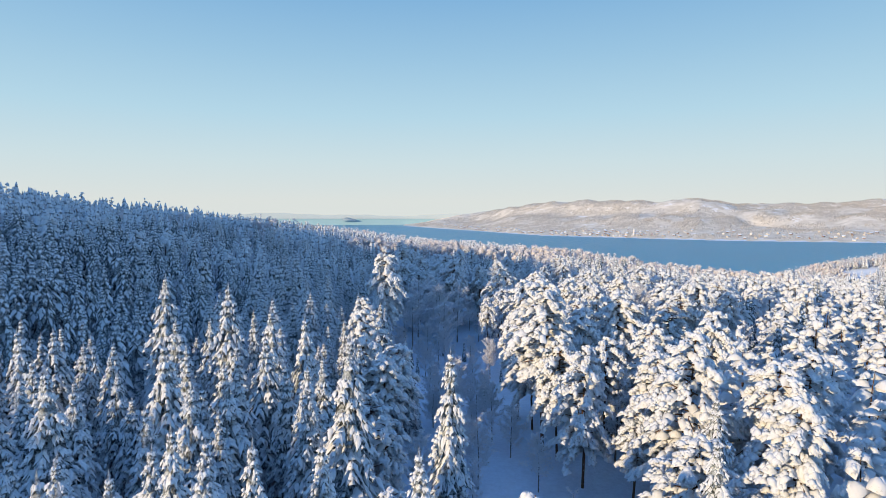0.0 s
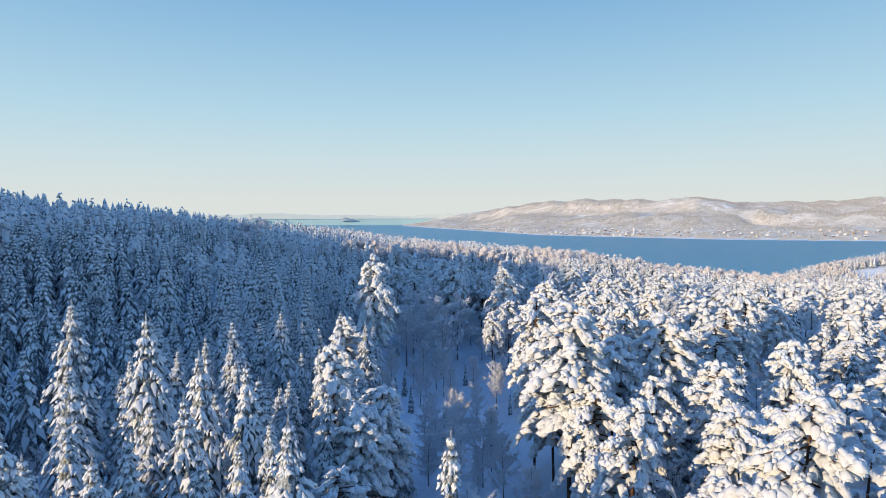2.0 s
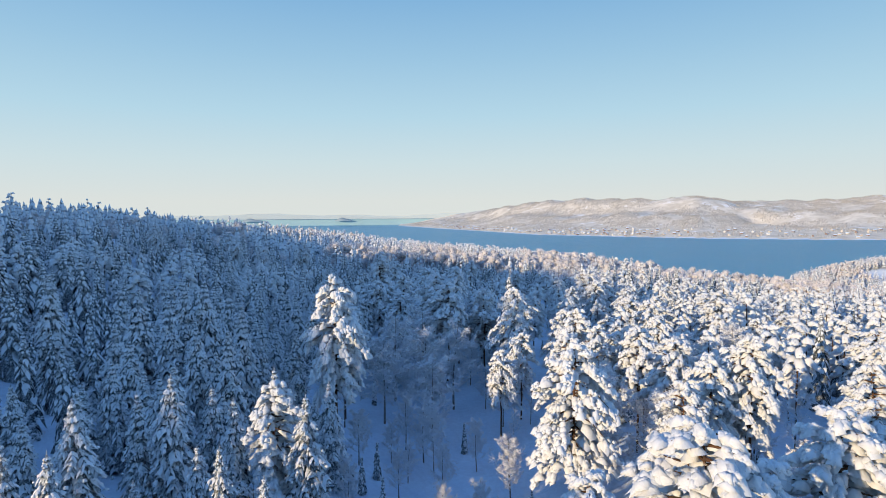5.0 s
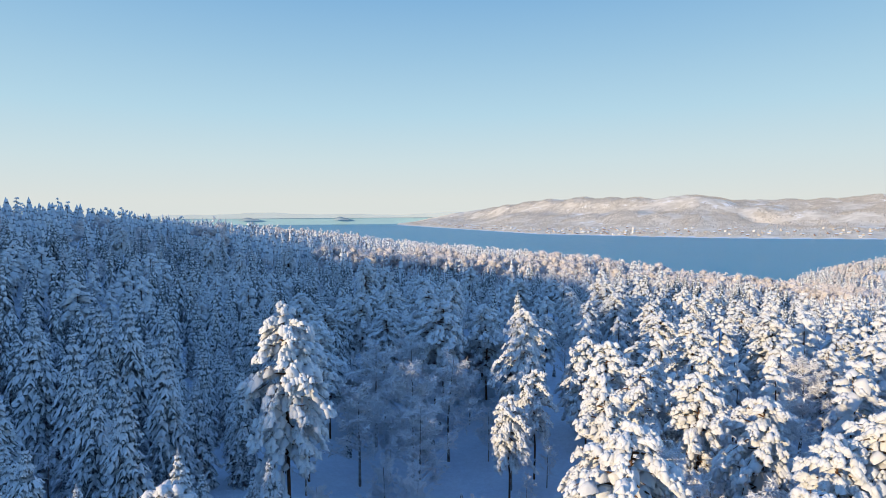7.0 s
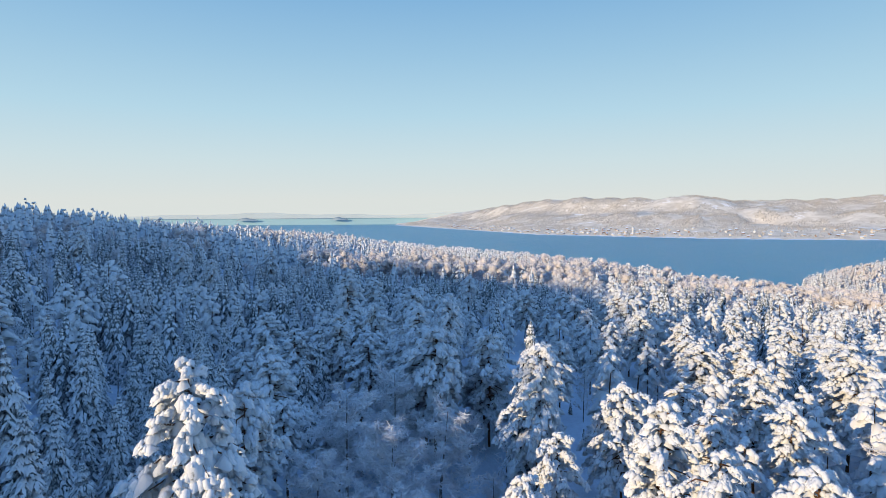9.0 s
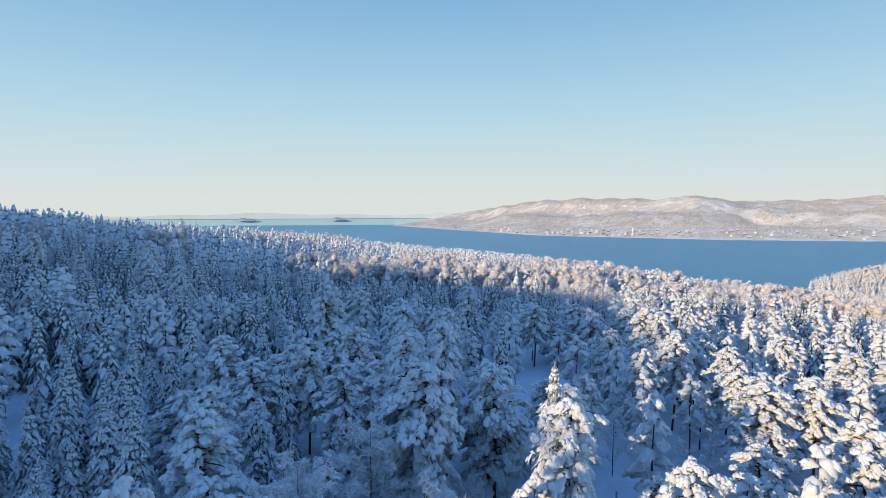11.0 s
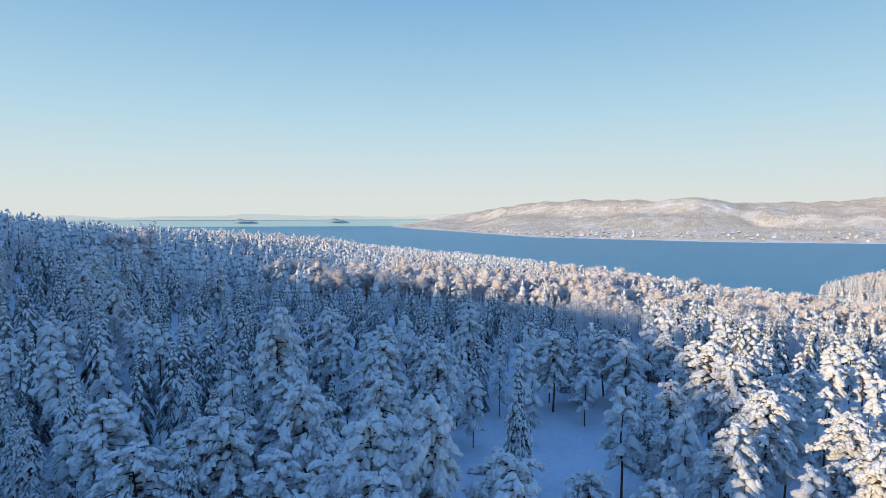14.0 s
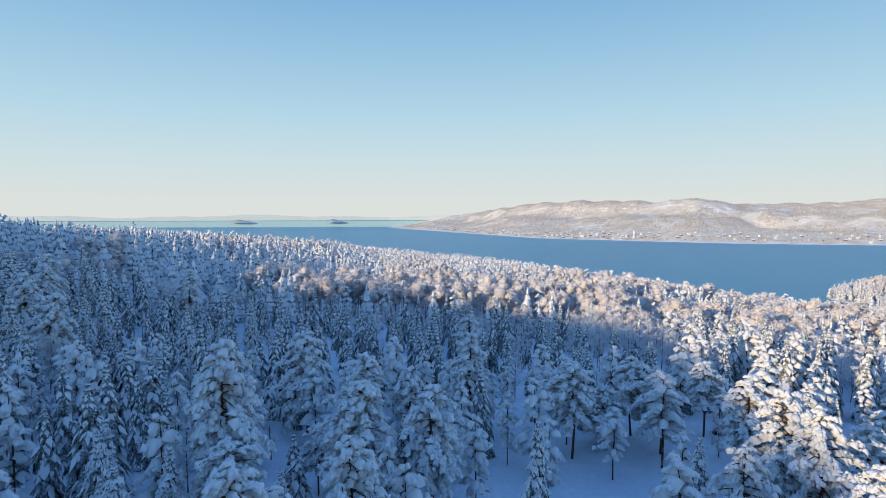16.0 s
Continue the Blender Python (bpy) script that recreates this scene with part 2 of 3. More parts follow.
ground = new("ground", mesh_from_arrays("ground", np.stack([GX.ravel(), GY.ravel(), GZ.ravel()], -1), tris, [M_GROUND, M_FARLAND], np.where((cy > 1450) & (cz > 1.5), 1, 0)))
tagged(ground, "snow-covered hillside and fjord shores under deep fresh snow", "ground", kind="structure")

water = new("water", mesh_from("water", [(-4900, -4900, 0), (4900, -4900, 0), (4900, 4900, 0), (-4900, 4900, 0)], [(0, 1, 2, 3)], [M_WATER]))
tagged(water, "calm deep blue fjord water between snowy shores", "water", kind="structure")


# ---- tree kinds ----
DOWN = Vector((0, 0, -1))


def tongue(snow, crown, a, d, length, width, thick, sag, rng):
    """One snow-laden spray: it runs out from a along d and sags under its load, with needles under it."""
    side = d.cross(Vector((0, 0, 1))).normalized() * width
    up = Vector((0, 0, thick))
    m = a + d * (length * 0.48) + DOWN * (length * sag * 0.20)
    tip = a + d * (length * 0.98) + DOWN * (length * sag * 1.05 + thick * 0.6)

    def near_to(p):
        return p + Vector((rng.uniform(-1, 1), rng.uniform(-1, 1), rng.uniform(-1, 1))) * (width * 0.32)
    snow.add([a, near_to(m + side - up * 0.6), near_to(m + up), near_to(m - side - up * 0.6), near_to(tip)], [(0, 1, 2), (0, 2, 3), (1, 4, 2), (2, 4, 3)])
    if crown is not None:
        hang = DOWN * (thick * 1.2 + width * rng.uniform(0.5, 1.3))
        crown.add([a - up * 0.4, m + side * 1.25 + hang, tip + d * (0.10 * length) + hang * 0.7, m - side * 1.25 + hang], [(0, 1, 2), (0, 2, 3)])


def puff(snow, crown, p, out, size, rng, ring):
    """One snow-laden tuft: a rounded pillow that sags outwards, with needles beneath it."""
    side = Vector((-out.y, out.x, 0))
    sag = rng.uniform(0.1, 1.25)
    vs = [p + Vector((rng.uniform(-0.2, 0.2) * size, rng.uniform(-0.2, 0.2) * size, size * rng.uniform(0.45, 0.70)))]
    for lev, (rr, zz) in enumerate(((0.72, 0.22), (1.05, -0.45))):
        for k in range(ring):
            t = 6.283 * (k + 0.5 * lev) / ring
            r = size * rr * rng.uniform(0.65, 1.35)
            o = math.cos(t)
            vs.append(p + out * (r * o * 1.25) + side * (r * math.sin(t)) + Vector((0, 0, size * zz * rng.uniform(0.6, 1.4) - sag * r * max(o, -0.15))))
    fs = []
    for k in range(ring):
        q = (k + 1) % ring
        fs += [(0, 1 + k, 1 + q), (1 + k, 1 + ring + k, 1 + q), (1 + q, 1 + ring + k, 1 + ring + q)]
    snow.add(vs, fs)
    if crown is not None:
        for k in range(2):
            t = rng.uniform(-1.2, 1.2)
            d = out * math.cos(t) + side * math.sin(t)
            e = Vector((-d.y, d.x, 0)) * (size * 0.5)
            tip = p + d * (size * rng.uniform(1.0, 1.6)) + DOWN * (size * rng.uniform(0.8, 1.5))
            crown.add([p + e, p - e, tip], [(0, 1, 2)])


def dark_core(crown, c, rise, radius, drop, rng, n=8):
    """A ragged dark skirt of needles close to the trunk, added to deepen shade between boughs."""
    vs = [c + Vector((0, 0, rise))]
    for k in range(n):
        t = 6.283 * k / n + c.z
        g = radius * (rng.uniform(0.9, 1.2) if k % 2 else rng.uniform(0.5, 0.72))
        vs.append(c + Vector((g * math.cos(t), g * math.sin(t), -drop * rng.uniform(0.3, 1.0))))
    crown.add(vs, [(0, 1 + k, 1 + (k + 1) % n) for k in range(n)])


def spruce_shape(h, seed, whorls, per, pairs, spread=0.21, droop=0.25):
    """Trunk, needle boughs and snow of a spruce: each bough is a sagging spine with side sprays, all under snow."""
    rng = random.Random(seed)
    trunk, crown, snow = Shape(), Shape(), Shape()
    near = pairs > 1
    stout = 1.0 if near else 1.45
    trunk.tube([(0, 0, -0.8), (0, 0, h * 0.5), (0, 0, h * 0.95)], [h * 0.013, h * 0.008, 0.02], 6 if near else 3)
    r0 = h * spread
    for zlo, f in ((0.06, 0.78), (0.22, 0.66), (0.38, 0.53), (0.54, 0.38), (0.70, 0.24)):
        dark_core(crown, Vector((0, 0, h * zlo)), h * 0.30, r0 * f, h * 0.03, rng, 7)
    levels = [(i + rng.uniform(-0.3, 0.3)) / (whorls - 0.2) for i in range(whorls)] + [0.90, 0.94, 0.975]
    for q in levels:
        q = min(max(q, 0.0), 0.985)
        z0 = h * (0.09 + 0.89 * q)
        n = max(4, round(per * (1 - 0.35 * q)))
        a0 = rng.uniform(0, 6.28)
        for k in range(n):
            az = a0 + 6.283 * k / n + rng.uniform(-0.3, 0.3)
            L = max(0.30, r0 * (1 - math.exp(-2.0 * (1 - q))) / 0.865 * rng.uniform(0.62, 1.18))
            zb = z0 + rng.uniform(-0.5, 0.5) * h / whorls * (1 - q)
            lift = 0.05 + 0.30 * q
            drop = rng.uniform(0.50, 0.90) + droop - (0.30 + 0.4 * droop) * q
            out, side = Vector((math.cos(az), math.sin(az), 0)), Vector((-math.sin(az), math.cos(az), 0))
            sway = rng.uniform(-0.15, 0.15)
            load = rng.uniform(0.75, 1.25)

            def spine(s):
                return out * (L * s * (1 - 0.15 * s)) + side * (L * sway * s * s) + Vector((0, 0, zb + L * (lift * s - drop * s * s)))
            bare = rng.random() < 0.62 * (1 - q) ** 1.5
            hold = crown if bare else snow
            if near:
                for s0 in (0.28, 0.50, 0.72, 0.94) if L > 1.5 else (0.45, 0.9) if L > 0.6 else (0.8,):
                    puff(snow if s0 > 0.6 else hold if s0 > 0.4 else crown, crown if s0 > 0.45 else None, spine(s0 + rng.uniform(-0.07, 0.07)), out, (0.065 * L + 0.09) * load * (1.25 - 0.4 * s0), rng, 3)
            else:
                p, e = spine(0.40), spine(1.0)
                tongue(hold, crown, p, (e - p).normalized(), (e - p).length * 1.05, (L * rng.uniform(0.08, 0.12) + 0.07) * stout, (0.05 + 0.06 * L) * load, 0.22, rng)
            use = pairs if L > 0.8 else 1
            for j in range(use):
                s0 = 0.25 + 0.55 * (j + rng.uniform(0.0, 0.6)) / use
                p = spine(s0)
                fl = L * (0.42 - 0.22 * s0) * rng.uniform(0.75, 1.25) + 0.12
                for sg in (-1, 1):
                    ang = rng.uniform(0.55, 1.0)
                    d = (out * math.cos(ang) + side * (sg * math.sin(ang)) + DOWN * (rng.uniform(0.15, 0.45) + 0.8 * droop)).normalized()
                    tongue(hold if sg > 0 else snow, crown if j % 2 == 0 else None, p, d, fl, (fl * rng.uniform(0.13, 0.20) + 0.05) * stout, (0.05 + 0.08 * fl) * load, 0.40, rng)
    snow.add([Vector((0.13, 0, h * 0.93)), Vector((-0.07, 0.12, h * 0.93)), Vector((-0.07, -0.12, h * 0.93)), Vector((0, 0, h * 1.0))], [(0, 1, 3), (1, 2, 3), (2, 0, 3)])
    return trunk, crown, snow


def far_spruce_shape(h, seed):
    """A far spruce: ragged snowy tiers over dark ones."""
    rng = random.Random(seed)
    crown, snow = Shape(), Shape()
    for i in range(7):
        q = i / 7
        n = 8
        r = h * 0.20 * (1 - q) ** 0.85
        z = h * (0.08 + 0.80 * q)
        for sh, grow, low in ((snow, 1.0, 0.0), (crown, 1.08, 0.035)):
            vs = [Vector((0, 0, z + h * (0.30 - low) * (1 - 0.62 * q)))]
            for k in range(n):
                t = 6.283 * k / n + i
                rr = r * grow * (rng.uniform(0.9, 1.25) if k % 2 else rng.uniform(0.40, 0.65))
                vs.append(Vector((rr * math.cos(t), rr * math.sin(t), z - low * h + rng.uniform(-0.4, 0.3))))
            if sh is snow or i % 2 == 0:
                sh.add(vs, [(0, 1 + k, 1 + (k + 1) % n) for k in range(n)])
    return Shape(), crown, snow


def pine_shape(h, seed, limbs, sprays, low=0.38, spread=0.19, size=0.0178):
    """A pine: bare lower trunk, crooked limbs, and an uneven domed crown of sagging snow-laden sprays."""
    rng = random.Random(seed)
    near = limbs > 30
    trunk, crown, snow = Shape(), Shape(), Shape()
    bend = [Vector((rng.uniform(-1, 1), rng.uniform(-1, 1), 0)) * h * 0.016 for _ in range(5)]
    zs = (-0.8, 0.3 * h, 0.55 * h, 0.8 * h, 0.97 * h)
    axis_pts = [bend[i] * (0 if i == 0 else 1) + Vector((0, 0, z)) for i, z in enumerate(zs)]
    trunk.tube(axis_pts, [h * 0.0105, h * 0.009, h * 0.007, h * 0.004, 0.03], 7 if near else 4)

    def on_axis(z):
        for i in range(4):
            if z <= zs[i + 1] or i == 3:
                return axis_pts[i].lerp(axis_pts[i + 1], (z - zs[i]) / (zs[i + 1] - zs[i]))

    lean, taper = rng.uniform(0, 6.283), rng.uniform(2.6, 5.5)
    for i in range(limbs):
        q = (i + rng.uniform(0, 0.9)) / limbs
        z = h * (low + (0.97 - low) * q)
        az = i * 2.4 + rng.uniform(-0.5, 0.5)
        lumps = 1 + 0.55 * noise.noise(Vector((1.6 * math.cos(az), 1.6 * math.sin(az), 5.5 * q + seed * 3.7)))
        prof = (0.70 + 0.30 * math.sin(2.6 * q + 0.3)) * (1 - q ** taper) ** 0.55
        L = h * spread * prof * lumps * rng.uniform(0.75, 1.12) * (1 + 0.2 * math.cos(az - lean)) + 0.3
        out = Vector((math.cos(az), math.sin(az), 0))
        side = Vector((-out.y, out.x, 0))
        root = on_axis(z)
        up, droop = rng.uniform(0.05, 0.30) + 0.30 * q, rng.uniform(0.50, 1.05) * (1 - 0.45 * q)
        crook = rng.uniform(-0.15, 0.15)

        def along(s):
            return root + out * (L * s) + side * (L * crook * math.sin(3 * s)) + Vector((0, 0, L * (up * s - droop * s * s)))
        if near:
            trunk.tube([root, along(0.5), along(0.95)], [0.09, 0.06, 0.02], 3)
        for s in (0.25, 0.5, 0.78) if near else (0.55,):         # frosted needles that carry the snow
            puff(crown, None, along(s) + side * rng.uniform(-0.15, 0.15) * L - Vector((0, 0, 0.05 * L)), out, L * 0.085 + h * 0.010 if near else L * 0.24 + h * 0.018, rng, 4)
        for c in range(max(1, round(sprays * (0.55 + 0.6 * L / (h * spread))))):
            s = 0.25 + 0.74 * math.sqrt((c + rng.random()) / sprays) if c else 0.95
            p = along(s) + side * rng.uniform(-0.15, 0.15) * L * s + Vector((0, 0, rng.uniform(-0.12, 0.05) * L))
            way = (out + side * rng.uniform(-0.8, 0.8)).normalized()
            big = h * size * rng.choice((0.55, 0.7, 0.85, 1.0, 1.2, 1.45)) * (1 - 0.35 * q)
            puff(crown if rng.random() < 0.45 - 1.5 * q else snow, crown if c % 2 == 0 else None, p, way, big, rng, 4 if near and c % 3 == 0 else 3)
    for c in range(7 if near else 3):
        t = 0.9 * c
        way = Vector((math.cos(t), math.sin(t), 0))
        puff(snow, None, on_axis(0.955 * h) + way * (h * size * rng.uniform(0.2, 1.1)) + Vector((0, 0, rng.uniform(-0.35, 0.2))), way, h * size * rng.uniform(0.6, 1.0), rng, 4 if near else 3)
    return trunk, crown, snow


def birch_shape(h, seed, limbs, subs, twigs, spread=0.27, w=0.05):
    """A bare broad-leaved tree whose twigs are thick with hoar frost."""
    rng = random.Random(seed)
    trunk, crown = Shape(), Shape()
    top = Vector((rng.uniform(-0.6, 0.6), rng.uniform(-0.6, 0.6), h * 0.9))
    trunk.tube([(0, 0, -0.6), top * 0.45 + Vector((rng.uniform(-0.3, 0.3), 0, 0)), top], [h * 0.012, h * 0.008, 0.02], 5)
    for i in range(limbs):
        q = (i + rng.random()) / limbs
        root = top * (0.20 + 0.74 * q)
        az = i * 2.4 + rng.uniform(-0.4, 0.4)
        out = Vector((math.cos(az), math.sin(az), 0))
        L = h * spread * (1 - 0.62 * q) * rng.uniform(0.75, 1.15)
        end = root + out * L + Vector((0, 0, L * rng.uniform(0.55, 1.2)))
        midp = root.lerp(end, 0.5) - Vector((0, 0, 0.05 * L))
        if twigs > 2:
            crown.tube([root, midp, end], [0.07, 0.05, 0.02], 3)
        for j in range(subs):
            a = root.lerp(end, rng.uniform(0.25, 1.0))
            d = Vector((rng.gauss(0, 1), rng.gauss(0, 1), rng.gauss(0.35, 0.7))).normalized() * (L * rng.uniform(0.2, 0.42))
            crown.strip(a, a + d, w * 1.3)
            for k in range(twigs):
                b = a + d * rng.uniform(0.2, 1.0)
                e = Vector((rng.gauss(0, 1), rng.gauss(0, 1), rng.gauss(-0.1, 0.7))).normalized() * rng.uniform(0.24, 0.6) * h / 13
                sd = Vector((rng.gauss(0, 1), rng.gauss(0, 1), rng.gauss(0, 1))).cross(e).normalized() * w
                crown.add([b + sd, b - sd, b + e], [(0, 1, 2)])
    return trunk, crown, Shape()


def far_birch_shape(h, seed, twigs):
    """A far birch: soft lobes of frosted twigs billowing over a small core, on a thin trunk."""
    rng = random.Random(seed)
    trunk, crown = Shape(), Shape()
    trunk.tube([(0, 0, -0.6), (0, 0, h * 0.6)], [h * 0.012, 0.05], 3)
    lobes = [(Vector((0, 0, 0.66 * h)), 0.17 * h)]
    for k in range(6 if twigs > 100 else 3):
        t, up = 2.4 * k + rng.uniform(-0.4, 0.4), rng.uniform(0.40, 0.84)
        reach = 0.17 * h * (1.15 - abs(up - 0.6) * 1.8) * rng.uniform(0.75, 1.2)
        lobes.append((Vector((reach * math.cos(t), reach * math.sin(t), up * h)), h * rng.uniform(0.075, 0.125)))
    for c, r in lobes:
        vs = [c + Vector((0, 0, r * 0.8))]
        n = 5 if twigs > 100 else 4
        for rr, zz in ((0.75, 0.35), (0.85, -0.35)):
            for k in range(n):
                t = 6.283 * k / n + rr * 7
                g = r * rr * rng.uniform(0.7, 1.25)
                vs.append(c + Vector((g * math.cos(t), g * math.sin(t), r * zz * rng.uniform(0.6, 1.4))))
        vs.append(c - Vector((0, 0, r)))
        fs = []
        for k in range(n):
            q = (k + 1) % n
            fs += [(0, 1 + k, 1 + q), (1 + k, 1 + n + k, 1 + n + q, 1 + q), (1 + n + k, 2 * n + 1, 1 + n + q)]
        crown.add(vs, fs)
    for i in range(twigs):              # fine twigs that blur the outline
        c, r = lobes[rng.randrange(len(lobes))]
        d = Vector((rng.gauss(0, 1), rng.gauss(0, 1), rng.gauss(0.25, 1))).normalized()
        p = c + d * (r * rng.uniform(0.5, 0.95))
        tw = (d + Vector((rng.gauss(0, 0.4), rng.gauss(0, 0.4), rng.gauss(0.2, 0.4)))).normalized() * (h * rng.uniform(0.03, 0.075))
        e = tw.cross(Vector((rng.gauss(0, 1), rng.gauss(0, 1), rng.gauss(0, 1)))).normalized() * (h * (0.010 if twigs > 100 else 0.018))
        crown.add([p + e, p - e, p + tw], [(0, 1, 2)])
    return trunk, crown, Shape()


def mesh_of(shape, name, mat):
    return mesh_from(name, shape.v, shape.f, [mat])


def make_tree(kind, shapes, bark, crown_mat, label, category, pad=None):
    """A tree as a thing at the origin: trunk, crown and, where it has any, its snow."""
    trunk, crown, snow = shapes
    root = new(kind)
    root.empty_display_size = 0.5
    for nm, sh, mt, lb in (("trunk", trunk, bark, ""), ("crown", crown, crown_mat, ""), ("snow", snow, pad or M_PAD, "thick fresh snow on the boughs")):
        if sh.f:
            ob = new(nm, mesh_of(sh, nm, mt))
            ob.parent = root
            if nm != "trunk":
                tagged(ob, lb, kind="stuff")
    return tagged(root, label, category)


SPRUCE_LABEL = "tall spruce with drooping boughs loaded with fresh snow"
PINE_LABEL = "tall pine with a bare trunk and snow-laden crown"
BIRCH_LABEL = "bare birch with pale hoar frost on every twig"
YOUNG_LABEL = "young slender spruce dusted with snow in the valley"

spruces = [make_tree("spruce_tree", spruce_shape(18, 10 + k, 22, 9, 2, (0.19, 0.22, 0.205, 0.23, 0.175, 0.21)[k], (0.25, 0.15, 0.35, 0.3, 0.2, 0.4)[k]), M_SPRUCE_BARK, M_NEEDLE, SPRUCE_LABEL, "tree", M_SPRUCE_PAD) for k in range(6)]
pines = [make_tree("pine_tree", pine_shape(18, 40 + k, 66, 22, (0.34, 0.42, 0.28, 0.46, 0.38, 0.32)[k], (0.17, 0.18, 0.195, 0.16, 0.15, 0.20)[k]), M_PINE_BARK, M_PINE_NEEDLE, PINE_LABEL, "tree") for k in range(6)]
birches = [make_tree("birch_tree", birch_shape(13, 70 + k, 24, 17, 20, w=0.042), M_BIRCH, M_TWIG, BIRCH_LABEL, "tree") for k in range(4)]
youngs = [make_tree("young_spruce", spruce_shape(7, 90 + k, 11, 6, 1, 0.17), M_SPRUCE_BARK, M_NEEDLE, YOUNG_LABEL, "tree", M_SPRUCE_PAD) for k in range(3)]
for group, name, hgt in ((spruces, "spruce trees of the hillside", 18.0), (pines, "pine trees of the valley", 18.0), (birches, "frosted birches", 13.0), (youngs, "young spruces", 7.0)):
    for ob in group:
        tagged(ob, group=name)
HEIGHT = {"spruce": 18.0, "pine": 18.0, "birch": 13.0, "young": 7.0}
KINDS = {"spruce": spruces, "pine": pines, "birch": birches, "young": youngs}
used = {k: 0 for k in KINDS}
taken = []
rng = random.Random(5)


def plant(kind, x, y, h, variant=None, wide=1.0, lean=0.0):
    """One tree as a thing of its own, standing on the ground."""
    pool = KINDS[kind]
    k = used[kind] % len(pool) if variant is None else variant
    wide *= {"pine": 0.93, "spruce": 1.0, "birch": 1.0, "young": 1.0}[kind]
    s = h / HEIGHT[kind]
    m = pose(x, y, ground_at(x, y) - 0.1, lean, rng.uniform(-1.5, 1.5), rng.uniform(0, 360))
    ob = copy_thing(pool[k], m)
    girth = wide * (s if kind in ("birch", "young") else s ** 0.5)
    ob.scale = (girth, girth, s)
    used[kind] += 1
    taken.append((x, y))
    return ob


def by_top(kind, x, y, top, variant=None, wide=1.0):
    """A tree known by the place and height of its top."""
    return plant(kind, x, y, max(4.0, top - ground_at(x, y)), variant, wide)


# trees that can be told apart, by their tops
tagged(by_top("pine", -13.4, 133.2, 102.7, 0, 1.0), "tall lone pine with a bare reddish trunk and sunlit snowy crown")
by_top("pine", 14.2, 79.5, 101.2, 3, 1.3)
by_top("pine", 15.5, 112, 97.5, 1, 1.1)
by_top("pine", 20.5, 86.5, 96.0, 3, 1.1)
by_top("pine", 27.5, 88.5, 98.4, 3, 1.2)
by_top("pine", 41.0, 103, 94.0, 5, 1.1)
by_top("pine", 25.0, 56.5, 98.8, 2, 1.15)
by_top("pine", 33.0, 55.0, 96.0, 5, 1.1)
by_top("pine", 41.0, 63.0, 95.0, 2, 1.2)
by_top("spruce", -29.0, 41.0, 99.0, 1)
by_top("pine", 71.7, 109.4, 88.7, 5, 1.2)
by_top("pine", 63.1, 105.2, 90.8, 2, 1.2)
by_top("pine", 65.0, 134.2, 93.8, None, 1.2)
by_top("pine", 42.4, 161.6, 94.0, 2, 1.1)
by_top("pine", 77.4, 201.8, 88.4, None, 1.2)
by_top("pine", 23.2, 142.9, 95.8, 4, 1.1)
by_top("pine", 18.3, 126.5, 95.4, 2, 0.9)
by_top("pine", 30.6, 121.8, 95.8, 1, 1.0)
by_top("pine", 24.9, 135.2, 94.6, 0, 1.0)
by_top("pine", 76.4, 176.5, 89.3, None, 1.2)
by_top("pine", 58.5, 167.9, 94.5, 5, 1.2)
by_top("pine", 46.3, 185, 91.5, 2, 1.2)
by_top("pine", 51.8, 182.5, 91.6, 4, 1.2)
by_top("pine", 73.7, 205.2, 88.6, None, 1.2)
by_top("pine", 35.5, 166.0, 90.0, 0, 1.2)
by_top("pine", 15.5, 149.4, 90.5, 3, 0.9)
by_top("pine", 11.3, 143.0, 89.0, 3, 0.9)
by_top("spruce", 0.5, 51.2, 98.0, 4, 0.9)
by_top("spruce", -8.2, 48.3, 99.9, 1)
by_top("spruce", -20.3, 54.2, 96.5, 0)
by_top("spruce", -24.8, 50.0, 99.0, 3)
by_top("spruce", -19.6, 64.3, 99.4, 2)
by_top("spruce", -15.9, 64.4, 98.6, 5, 0.95)
by_top("pine", -10.2, 75.2, 97.7, 4, 1.0)
by_top("spruce", -16.5, 70.5, 95.5, 4)
by_top("spruce", -26.2, 68.8, 101.7, 3)
by_top("spruce", -37.4, 75.6, 102.1, 1)
by_top("spruce", -31.2, 65.8, 98.0, 2)
by_top("spruce", -31.7, 80.5, 99.2, 0)
by_top("spruce", -5.7, 84.9, 90.9, 0, 1.1)
by_top("spruce", -31.7, 119.1, 91.9, 5)
by_top("spruce", -30.1, 101.2, 95.0, 3)
by_top("spruce", -45.0, 133.6, 95.5, 1)
by_top("pine", -15.6, 110.8, 93.9, 4, 1.1)
by_top("spruce", -28.0, 137.3, 97.8, 0)
by_top("spruce", -38.5, 149.1, 100.2, 3)
by_top("spruce", -76.5, 145.3, 102.8)
by_top("spruce", -59.8, 142.7, 102.2)
by_top("spruce", -46.3, 142.4, 99.8, 1)
by_top("spruce", -40.6, 147.0, 100.0, 4)
by_top("spruce", -39.5, 163.9, 96.0, 2)
by_top("spruce", -31.6, 129.5, 96.0, 5)
by_top("spruce", -25.3, 124.0, 96.8, 0, 0.9)
by_top("spruce", -46.3, 154.3, 99.0)
by_top("spruce", -58.8, 185.8, 96.5)
by_top("spruce", -49.6, 180.2, 95.0)
by_top("spruce", -49.2, 195.2, 93.5)
by_top("pine", -17.5, 166.1, 94.0, 4, 1.2)
by_top("pine", -17.7, 195.6, 92.0, 1, 1.2)
by_top("pine", 1.8, 179.5, 95.0, 2, 1.2)
